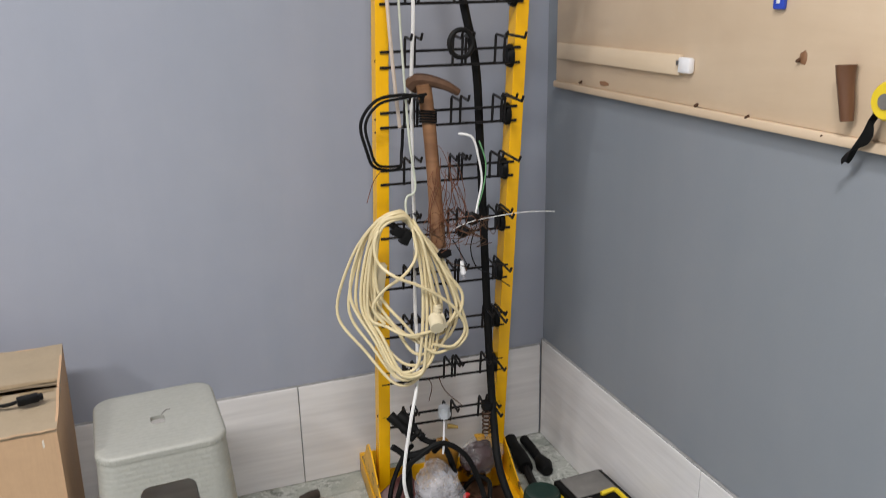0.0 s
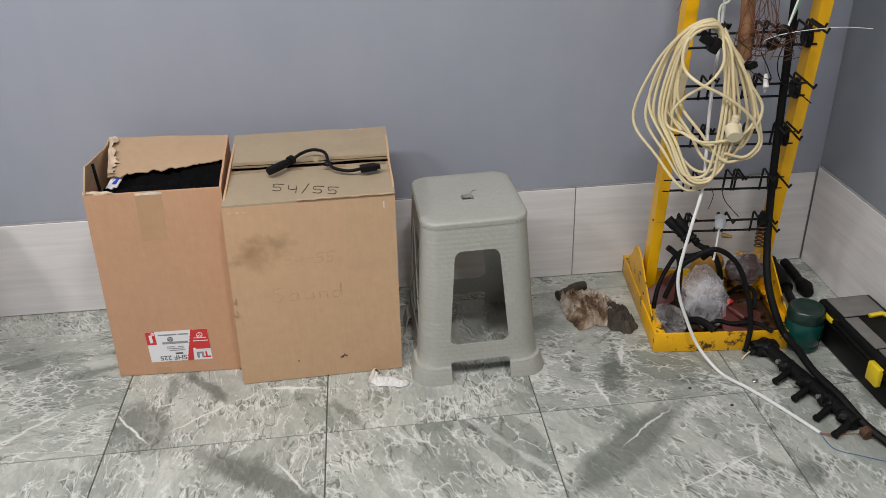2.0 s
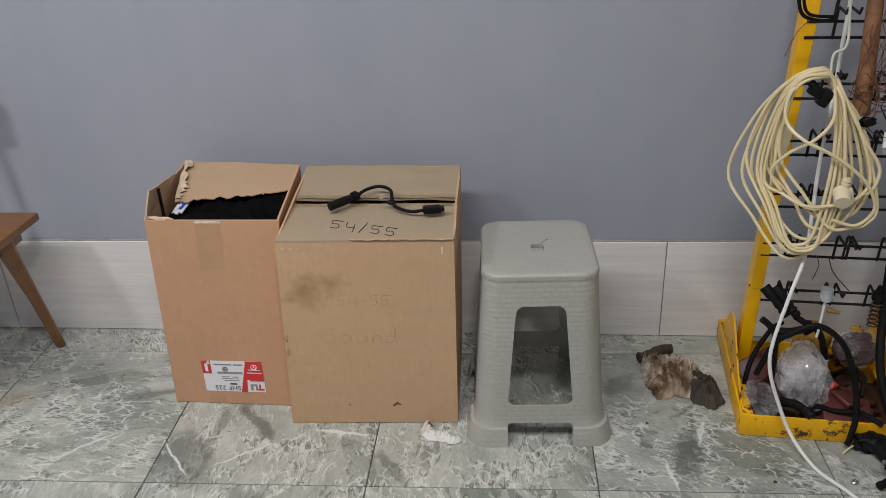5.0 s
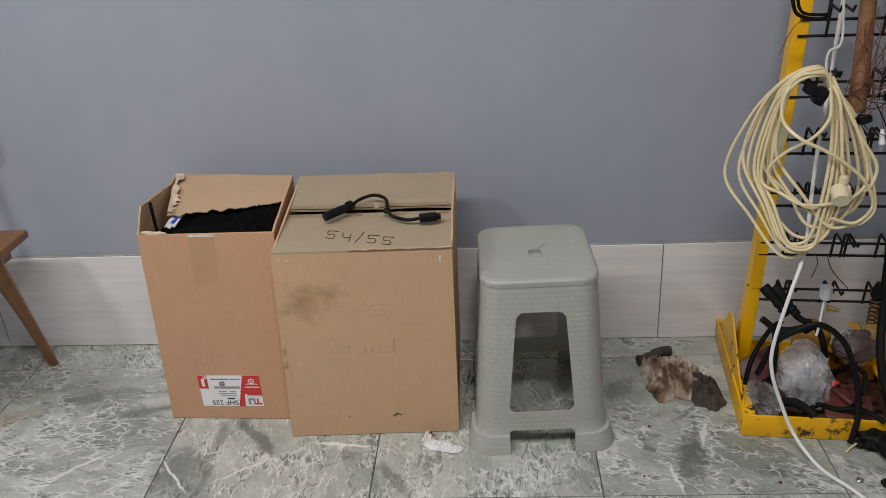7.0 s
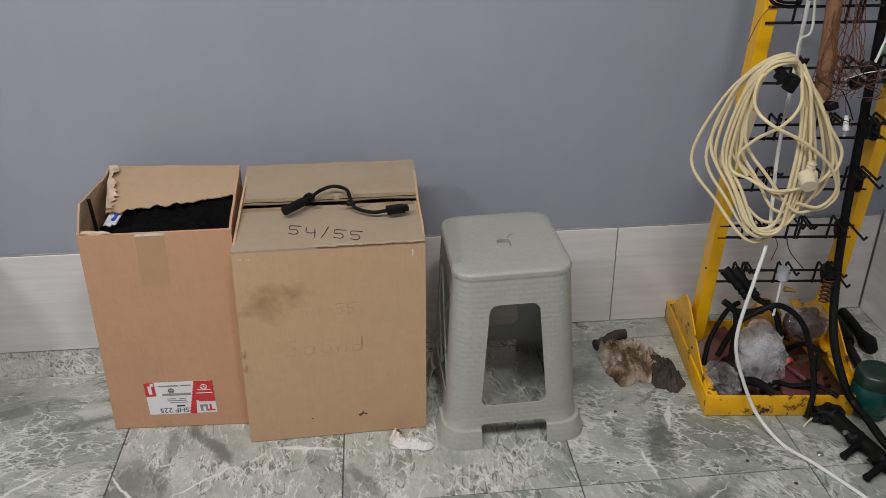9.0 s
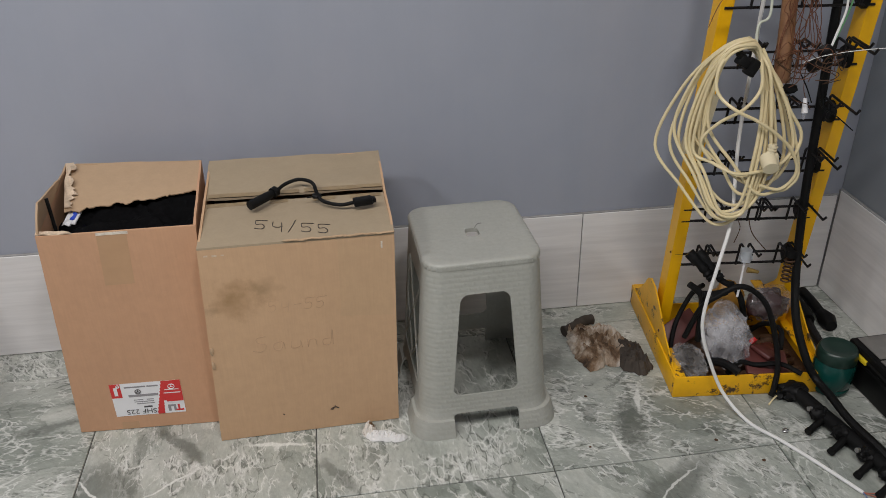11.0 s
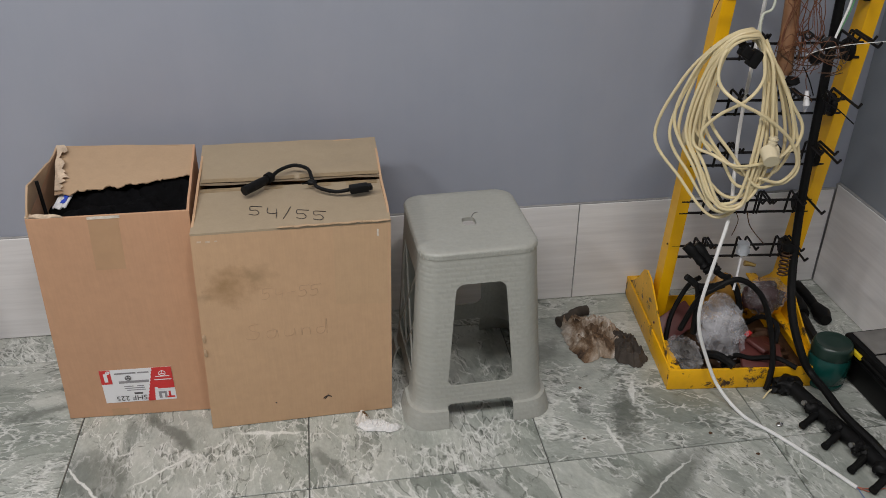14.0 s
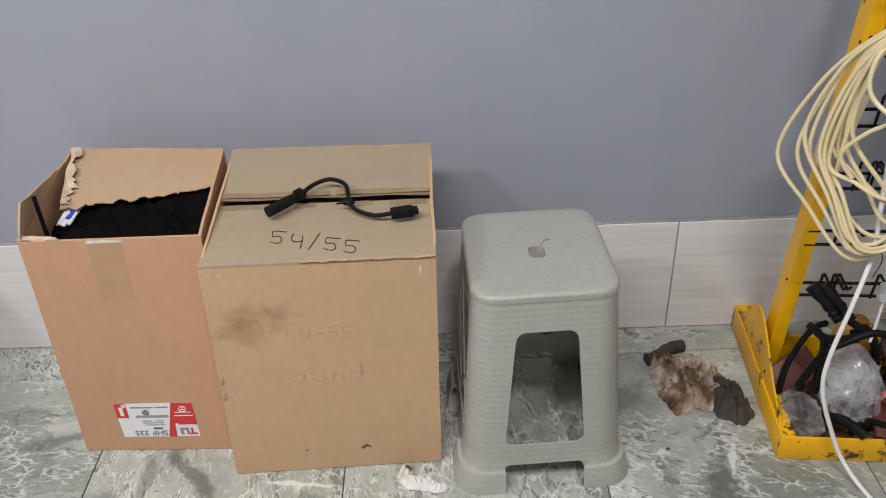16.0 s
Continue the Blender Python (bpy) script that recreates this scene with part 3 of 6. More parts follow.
tagged(structure("wall_back", (X0, 0, -0.05), (0.12, 0.12, H), PAINT), "plain grey-blue painted wall with faint specks", "wall")
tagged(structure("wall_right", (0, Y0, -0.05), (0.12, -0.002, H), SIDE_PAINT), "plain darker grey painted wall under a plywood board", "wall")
tagged(structure("wall_left", (X0 - 0.12, Y0, -0.05), (X0, 0.12, H), PAINT), "plain grey-blue painted wall", "wall")
tagged(structure("wall_front", (X0 - 0.12, Y0 - 0.12, -0.05), (0.12, Y0, H), PAINT), "plain grey-blue painted wall", "wall")
tagged(structure("ceiling", (X0 - 0.12, Y0 - 0.12, H), (0.12, 0.12, H + 0.1), CEILING), "plain white ceiling", "ceiling")
floor = tagged(structure("floor", (X0, Y0, -0.06), (0, 0, -0.0045), GROUT), "green-grey marble tile floor with thin dark joints", "floor")

# ---- two cardboard boxes by the wall ----


def bilinear(a, b, c, d):
    a, b, c, d = (Vector(q) for q in (a, b, c, d))
    return lambda u, v: (a * (1 - u) + b * u) * (1 - v) + (d * (1 - u) + c * u) * v


def open_box():
    t = 0.005
    fbl, fbr, bbr, bbl = (-2.108, -0.372, 0.002), (-1.775, -0.380, 0.002), (-1.783, -0.062, 0.002), (-2.116, -0.054, 0.002)
    ftl, ftr, btr, btl = (-2.068, -0.408, 0.559), (-1.743, -0.402, 0.556), (-1.768, -0.085, 0.575), (-2.088, -0.075, 0.584)
    ob = thing("cardboard_box", (-1.945, -0.215, 0), "open pinkish-brown cardboard box with torn flaps, holding black cloth", "box")
    front = part("front_panel", slab(B(), fbl, fbr, ftr, ftl, t, seed=1, wave=0.0), CARD_A, ob)
    part("back_panel", slab(B(), bbr, bbl, btl, btr, t, seed=2), CARD_IN, ob)
    part("side_panel", slab(B(), fbr, bbr, btr, ftr, t, seed=3), CARD_A, ob)
    part("side_panel", slab(B(), bbl, fbl, ftl, btl, t, seed=4), CARD_A, ob)
    part("bottom_panel", slab(B(), fbl, bbl, bbr, fbr, t, 4, 4, 0), CARD_IN, ob)
    # torn back flap that leans into the box
    rag = lambda u: 0.98 - 0.36 * u + 0.05 * noise.noise(Vector((u * 14, 0, 4))) + 0.03 * noise.noise(Vector((u * 45, 2, 4)))
    q = [Vector(v) for v in (btl, btr)]
    down = Vector((0.0, -0.205, -0.035))
    flap = part("flap", slab(B(), q[0] + Vector((0.004, -0.004, 0.001)), q[1] + Vector((-0.004, -0.004, 0.001)), q[1] + down + Vector((0.011, 0, 0)), q[0] + down + Vector((0.042, 0, 0)), -0.0025, 60, 6, 0.004, 6, rag), CARD_IN, ob, "torn back flap folded over the opening")
    # the pale torn paper edge along the left of the flap
    bm = B()
    start, end, wide = q[0] + Vector((0.004, -0.012, 0.006)), q[0] + down * 0.93 + Vector((0.040, 0, 0.005)), Vector((0.036, 0, 0.001))
    ragged = lambda u: 0.52 + 0.36 * noise.noise(Vector((u * 5, 7, 1))) + 0.22 * noise.noise(Vector((u * 19, 2, 1)))
    slab(bm, start, end, end + wide, start + wide, 0.0012, 60, 4, 0.009, 5, ragged)
    part("torn_edge", bm, CARD_TORN, ob, "ragged pale torn paper edge")
    # standing left flap
    bm = B()
    hi = lambda u: (0.15 + 0.85 * min(1.0, u / 0.10)) * max(0.06, 1 - 1.15 * u) + 0.03 * noise.noise(Vector((u * 12, 3, 3)))
    a, b = Vector(ftl), Vector(btl)
    up = Vector((0.010, 0, 0.066))
    slab(bm, a + Vector((0.002, 0.002, 0)), b + Vector((0.002, -0.01, 0)), b + up, a + up, -0.004, 20, 5, 0.002, 8, hi)
    part("flap", bm, CARD_IN, ob, "short standing side flap")
    bm = B()
    tube(bm, glide([a + Vector((0.014, 0.075, 0.052)), a + Vector((0.017, 0.07, 0.02)), a + Vector((0.02, 0.065, -0.03))], 4), 0.0042, 6)
    part("slit", bm, PLASTIC, ob, "black strip beside the flap")
    # folded rim of the front panel
    bm = B()
    slab(bm, Vector(ftl) + Vector((0, 0.001, 0.004)), Vector(ftl) + Vector((0.075, 0.001, 0.001)), Vector(ftl) + Vector((0.065, 0.010, 0.002)), Vector(ftl) + Vector((0.0, 0.014, 0.008)), 0.003, 14, 3, 0.006, 3)
    part("rim_fold", bm, CARD_TORN, ob)
    face = bilinear(fbl, fbr, ftr, ftl)
    out = (Vector(fbr) - Vector(fbl)).cross(Vector(ftl) - Vector(fbl)).normalized()
    px = (Vector(fbr) - Vector(fbl)).normalized()
    py = (Vector(ftl) - Vector(fbl)).normalized()

    def patch(u0, v0, u1, v1, lift=0.0002, skew=0.0, thick=0.0002):
        bm = B()
        slab(bm, face(u0 + skew * 0, v0) + out * lift, face(u1, v0) + out * lift, face(u1 - skew, v1) + out * lift, face(u0 - skew, v1) + out * lift, thick, 3, 3, 0)
        return bm

    part("tape", patch(0.37, 0.76, 0.56, 1.0), TAPE, front, "strip of brown packing tape", smooth=False)
    part("tape_edge", patch(0.37, 0.987, 0.57, 0.999, 0.0009), TAPE_EDGE, front)
    part("tape", patch(0.30, 0.0, 0.42, 0.04), TAPE, front, smooth=False)
    # shipping label, stuck on upside down
    lab = part("label", patch(0.272, 0.075, 0.765, 0.257, 0.0007, 0.014), WHITE, ob, "red and white shipping label, upside down", smooth=False)

    def on_label(u0, v0, u1, v1, mat, name, lift=0.0012):
        w = lambda u: 0.272 + (0.765 - 0.272) * u
        h = lambda v: 0.075 + (0.257 - 0.075) * v
        bm = B()
        sk = lambda v: -0.014 * v
        slab(bm, face(w(u0) + sk(v0), h(v0)) + out * lift, face(w(u1) + sk(v0), h(v0)) + out * lift, face(w(u1) + sk(v1), h(v1)) + out * lift, face(w(u0) + sk(v1), h(v1)) + out * lift, 0.0002, 1, 1, 0)
        part(name, bm, mat, lab, smooth=False)

    on_label(0.0, 0.58, 0.15, 1.0, RED, "red_patch")
    on_label(0.76, 0.36, 1.0, 1.0, RED, "red_patch")
    # the slanting red stripe in front of it
    for k in range(10):
        f = k / 10
        on_label(0.60 + 0.14 * f, f, 0.70 + 0.06 * f if f < 0.36 else 0.762, f + 0.1, RED, "red_stripe")
    for u, v, w, h in ((0.74, 0.62, 0.24, 0.025), (0.76, 0.72, 0.2, 0.02), (0.72, 0.33, 0.28, 0.02), (0.05, 0.65, 0.05, 0.25)):
        on_label(u, v, u + w, v + h, WHITE, "white_bar", 0.0017)
    for u, v, w, h, mt in ((0.24, 0.58, 0.42, 0.07, GREYPRINT), (0.2, 0.86, 0.3, 0.04, GREYPRINT), (0.52, 0.86, 0.16, 0.04, GREYPRINT), (0.3, 0.47, 0.13, 0.025, GREYPRINT), (0.48, 0.47, 0.1, 0.025, GREYPRINT),
                           (0.3, 0.41, 0.28, 0.025, GREYPRINT), (0.33, 0.35, 0.26, 0.025, GREYPRINT), (0.42, 0.23, 0.12, 0.05, PRINT)):
        on_label(u, v, u + w, v + h, mt, "print_bar")
    # plain dark and red shapes where the maker's mark stands
    for u, v, w, h, mt in ((0.76, 0.06, 0.04, 0.2, GREYPRINT), (0.76, 0.2, 0.1, 0.06, GREYPRINT), (0.84, 0.06, 0.035, 0.2, GREYPRINT), (0.9, 0.06, 0.03, 0.2, RED), (0.86, 0.06, 0.12, 0.05, RED)):
        on_label(u, v, u + w, v + h, mt, "mark")
    for cu, cv, rad, mt in ((0.84, 0.82, 0.0075, WHITE), (0.36, 0.74, 0.0065, PRINT), (0.09, 0.93, 0.004, WHITE)):
        c = face(0.272 + 0.493 * cu, 0.075 + 0.182 * cv) + out * 0.0017
        bm = B()
        tube(bm, [c + px * rad * math.cos(k * 0.393) + py * rad * math.sin(k * 0.393) for k in range(16)], 0.0009, 4, True)
        for ang in (1.57, 3.67, 5.76):
            tube(bm, [c, c + px * rad * math.cos(ang) + py * rad * math.sin(ang)], 0.0008, 4)
        part("wheel_sign", bm, mt, lab)
    m = Matrix.Translation(face(0.272 + 0.493 * 0.37, 0.075 + 0.182 * 0.13) + out * 0.0017) @ Matrix((px, py, out)).transposed().to_4x4() @ Matrix.Rotation(math.pi, 4, "Z")
    text_part("SHF 225", 0.021, m, PRINT, lab)
    return ob


open_box()


def black_cloth():
    ob = thing("black_cloth", (-1.93, -0.25, 0.40), "rumpled black cloth stuffed into the open cardboard box", "cloth")
    bm = B()
    n = 46
    g = []
    for i in range(n + 1):
        row = []
        for j in range(n + 1):
            u, v = i / n, j / n
            x, y = -2.062 + (0.310 - 0.020 * v) * u, -0.390 + 0.29 * v
            q = Vector((u * 4, v * 4, 2))
            z = 0.528 + 0.030 * noise.noise(q) + 0.016 * (0.5 - abs(noise.noise(q * 2.2))) + 0.006 * noise.noise(q * 6)
            z -= 0.03 * max(0, abs(v - 0.5) * 2 - 0.8) / 0.2 + 0.03 * max(0, 0.12 - u) / 0.12
            row.append(bm.verts.new((x, y, z)))
        g.append(row)
    for i in range(n):
        for j in range(n):
            bm.faces.new((g[i][j], g[i + 1][j], g[i + 1][j + 1], g[i][j + 1]))
    low = bmesh.ops.extrude_face_region(bm, geom=bm.faces[:])["geom"]
    for v in low:
        if isinstance(v, bmesh.types.BMVert):
            v.co.z -= 0.10
    me = part("folded_cloth", bm, CLOTH, ob)
    return ob


black_cloth()
sheet = thing("blue_and_white_packet", (-2.02, -0.26, 0.52), "white plastic packet with a blue stripe under the flap", "packet")
bm = B()
slab(bm, (-2.050, -0.300, 0.530), (-2.022, -0.303, 0.531), (-2.008, -0.235, 0.552), (-2.036, -0.232, 0.552), 0.003, 10, 10, 0.008, 3)
part("film", bm, WHITE, sheet)
bm = B()
slab(bm, (-2.034, -0.290, 0.5375), (-2.024, -0.290, 0.5375), (-2.014, -0.245, 0.5535), (-2.024, -0.245, 0.5535), 0.002, 4, 8, 0.003, 3)
part("stripe", bm, BLUE, sheet)


def closed_box():
    t = 0.005
    fbl, fbr, bbr, bbl = (-1.764, -0.452, 0.002), (-1.337, -0.433, 0.002), (-1.350, -0.072, 0.002), (-1.772, -0.090, 0.002)
    ftl, ftr, btr, btl = (-1.734, -0.479, 0.539), (-1.326, -0.470, 0.539), (-1.336, -0.090, 0.571), (-1.752, -0.076, 0.566)
    ml, mr = Vector((-1.745, -0.262, 0.540)), Vector((-1.331, -0.272, 0.546))
    ob = thing("cardboard_box", (-1.55, -0.26, 0), "closed tan cardboard box with an oily stain and pen writing", "box")
    ob.matrix_basis = pose(-1.764, -0.052, 0)
    front = part("front_panel", slab(B(), fbl, fbr, ftr, ftl, t, 20, 20, 0.0, 11), CARD_B, ob)
    part("back_panel", slab(B(), bbr, bbl, btl, btr, t, seed=12), CARD_B, ob)
    part("side_panel", slab(B(), fbr, bbr, btr, ftr, t, seed=13), CARD_B, ob)
    part("side_panel", slab(B(), bbl, fbl, ftl, btl, t, seed=14), CARD_B, ob)
    part("bottom_panel", slab(B(), fbl, bbl, bbr, fbr, t, 4, 4, 0), CARD_B, ob)
    lift = Vector((0, 0, 0.002))
    torn = lambda u: 0.968 + 0.010 * noise.noise(Vector((u * 5, 5, 0))) + 0.005 * noise.noise(Vector((u * 40, 5, 0)))
    flap = part("flap", slab(B(), Vector(ftl) + lift, Vector(ftr) + lift, mr, ml, t, 50, 8, 0.0, 15, torn), CARD_TOP, ob, "front top flap with pen writing")
    part("flap", slab(B(), Vector(btr) + lift, Vector(btl) + lift, ml + Vector((0, 0, 0.007)), mr + Vector((0, 0, 0.005)), t, 50, 8, 0.006, 16, torn), CARD_TOP, ob, "rear top flap")
    # inner flaps under the slit
    part("inner_flap", slab(B(), Vector(ftl) + Vector((0.01, 0.05, -0.05)), Vector(ftr) + Vector((-0.01, 0.05, -0.05)), Vector(btr) + Vector((-0.01, -0.05, -0.07)), Vector(btl) + Vector((0.01, -0.05, -0.07)), 0.004, 8, 8, 0.003, 3), CARD_IN, ob)
    # old torn tape along the slit
    for s, w in ((0.02, 0.30), (0.36, 0.10), (0.60, 0.12), (0.80, 0.17)):
        bm = B()
        a, b = ml.lerp(mr, s), ml.lerp(mr, s + w)
        dy = Vector((0, -0.017, 0.0055))
        slab(bm, a + dy + Vector((0, -0.010, -0.0048)), b + dy + Vector((0, -0.006, -0.0048)), b + Vector((0, -0.008, 0.0008)), a + Vector((0, -0.008, 0.0008)), 0.0005, 16, 2, 0.0012, s * 9)
        part("tape_remnant", bm, OLDTAPE, ob, "torn strip of old brown tape")
    for s, w in ((0.02, 0.5), (0.55, 0.43)):
        a, b = ml.lerp(mr, s) + Vector((0, 0.004, 0.0105)), ml.lerp(mr, s + w) + Vector((0, 0.004, 0.0105))
        part("tape_remnant", slab(B(), a, b, b + Vector((0, 0.014, 0.001)), a + Vector((0, 0.018, 0.001)), 0.0006, 24, 2, 0.0014, s * 5), OLDTAPE, ob)
    # crushed rim along the front edge
    bm = B()
    a, b = Vector(ftl), Vector(ftr)
    for k in range(34):
        u = 0.45 + 0.53 * k / 33
        crumple(bm, a.lerp(b, u) + Vector((0, -0.001, 0.004 + 0.003 * noise.noise(Vector((u * 20, 0, 0))))), (0.007, 0.0028, 0.0018), k, 0.7, 2, 2)
    part("crushed_edge", bm, CARD_IN, ob, "crushed and torn cardboard edge")
    top = bilinear(Vector(ftl) + lift, Vector(ftr) + lift, mr, ml)
    px = (Vector(ftr) - Vector(ftl)).normalized()
    py = (ml - Vector(ftl)).normalized()
    five = [[(0.55, 1.0), (0.12, 0.95), (0.08, 0.55), (0.4, 0.6), (0.5, 0.3), (0.3, 0.05), (-0.05, 0.1)], [(0.55, 1.0), (0.75, 1.02)]]
    four = [[(0.1, 0.95), (0.02, 0.45), (0.3, 0.35), (0.55, 0.5)], [(0.55, 0.9), (0.5, 0.4), (0.42, -0.1)]]
    slash = [[(0.55, 1.25), (0.3, 0.6), (0.0, -0.1)]]
    bm = B()
    for glyph, x in ((five, 0.0), (four, 0.95), (slash, 1.75), (five, 2.5), (five, 3.4)):
        strokes_on(bm, [[(p + x - 0.12 * q, q) for p, q in line] for line in glyph], top, 0.29, 0.305, 0.096, 0.20, Vector((0, 0, 0.0008)), 0.0010, -0.29)
    part("writing", bm, INK, flap, "handwritten 54/55 in black marker")
    face = bilinear(fbl, fbr, ftr, ftl)
    out = (Vector(fbr) - Vector(fbl)).cross(Vector(ftl) - Vector(fbl)).normalized()
    px, py = (Vector(fbr) - Vector(fbl)).normalized(), (Vector(ftl) - Vector(fbl)).normalized()
    bm = B()
    for glyph, x in ((five, 0.0), (four, 0.9), ([[(0, 0.5), (0.5, 0.55)]], 1.75), (five, 2.5), (five, 3.3)):
        strokes_on(bm, [[(p + x, q) for p, q in line] for line in glyph], face, 0.325, 0.672, 0.076, 0.056, out * 0.0002, 0.0006)
    part("writing", bm, PENCIL, front, "faint handwritten 54-55")
    bm = B()
    word = [[(0.5, 1.0), (0.1, 0.9), (0.15, 0.6), (0.5, 0.4), (0.3, 0.0), (-0.1, 0.1)], [(1.2, 0.55), (0.85, 0.45), (0.85, 0.05), (1.15, 0.05), (1.25, 0.5), (1.3, 0.05)],
            [(1.6, 0.5), (1.6, 0.05), (1.95, 0.1), (2.0, 0.5), (2.05, 0.02)], [(2.3, 0.5), (2.32, 0.0), (2.4, 0.45), (2.65, 0.45), (2.7, 0.0)],
            [(3.3, 0.45), (3.0, 0.4), (3.0, 0.05), (3.3, 0.1), (3.4, 1.0), (3.42, 0.0)]]
    strokes_on(bm, word, face, 0.235, 0.475, 0.122, 0.078, out * 0.0002, 0.0006)
    part("writing", bm, PENCIL, front, "faint handwriting in worn pen")
    for line, wide in (([(0, 0), (0.5, 0.35), (1.0, 0.1)], 0.0011), ([(0.2, -0.1), (0.5, 0.35), (0.55, 0.6)], 0.0009), ([(-5.6, 0.2), (-5.45, 0.05)], 0.0011)):
        part("tear", strokes(B(), [line], face(0.615, 0.107) + out * 0.0008, px, py, 0.02, wide), INK, front)
    bm = B()
    slab(bm, *(face(u, v) + out * 0.00025 for u, v in ((0.705, 0.62), (0.985, 0.60), (0.985, 0.99), (0.705, 0.99))), 0.0001, 2, 2, 0.0)
    part("tape", bm, cardboard("aged_tape_on_card", (0.53, 0.35, 0.205)), front, "aged yellow tape strip")
    # bits of torn tape, their glint put into the pale colour
    for u0, v0, u1, v1 in ((0.928, 0.935, 0.937, 0.968), (0.03, 0.962, 0.05, 0.970), (0.07, 0.960, 0.095, 0.969), (0.115, 0.962, 0.13, 0.968)):
        bm = B()
        slab(bm, *(face(u, v) + out * 0.0006 for u, v in ((u0, v0), (u1, v0), (u1, v1), (u0, v1))), 0.0002, 4, 2, 0.0004, u0 * 9)
        part("tape_glint", bm, TAPE_EDGE if u0 > 0.5 else CARD_TORN, front)
    for v in (0.43, 0.505):
        part("dent", crumple(B(), face(0.010, v) + out * 0.001, (0.004, 0.0025, 0.010), v * 50, 0.5, 2, 2), CARD_IN, front)
    return ob


closed_box()


def adapter_cable():
    ob = thing("adapter_cable", (-1.49, -0.30, 0.556), "short black adapter cable with two plugs on the closed box", "cable")
    z = 0.554
    bm = B()
    tube(bm, glide([(-1.575, -0.255, z + 0.016), (-1.555, -0.235, z + 0.022), (-1.525, -0.225, z + 0.026), (-1.495, -0.245, z + 0.024), (-1.485, -0.285, z + 0.016), (-1.472, -0.312, z + 0.008), (-1.435, -0.335, z + 0.007), (-1.405, -0.335, z + 0.010)], 8), 0.0042, 8)
    part("cord", bm, RUBBER, ob)
    bm = B()
    tube(bm, glide([(-1.632, -0.318, z + 0.012), (-1.60, -0.285, z + 0.014), (-1.572, -0.252, z + 0.016)], 5), lambda s: 0.0108 - 0.005 * max(0, s - 0.5) * 2, 10)
    tube(bm, [(-1.585, -0.267, z + 0.015), (-1.577, -0.258, z + 0.016)], 0.0125, 10)
    part("plug", bm, RUBBER, ob)
    bm = B()
    box(bm, (-0.02, -0.011, -0.008), (0.022, 0.011, 0.008), 0.003, Matrix.Translation((-1.385, -0.335, z + 0.012)) @ Matrix.Rotation(radians(12), 4, "Z"))
    box(bm, (0.02, -0.008, -0.005), (0.03, 0.008, 0.005), 0.001, Matrix.Translation((-1.385, -0.335, z + 0.012)) @ Matrix.Rotation(radians(12), 4, "Z"))
    part("socket", bm, PLASTIC, ob)
    bm = B()
    crumple(bm, (-1.486, -0.29, z + 0.012), (0.011, 0.009, 0.007), 3, 0.4, 2, 2)
    tube(bm, [(-1.495, -0.292, z + 0.011), (-1.508, -0.296, z + 0.012)], 0.002, 5)
    part("tie", bm, PLASTIC, ob)
    ob.matrix_basis = pose(-0.002, -0.020, -0.003) @ ob.matrix_basis


adapter_cable()


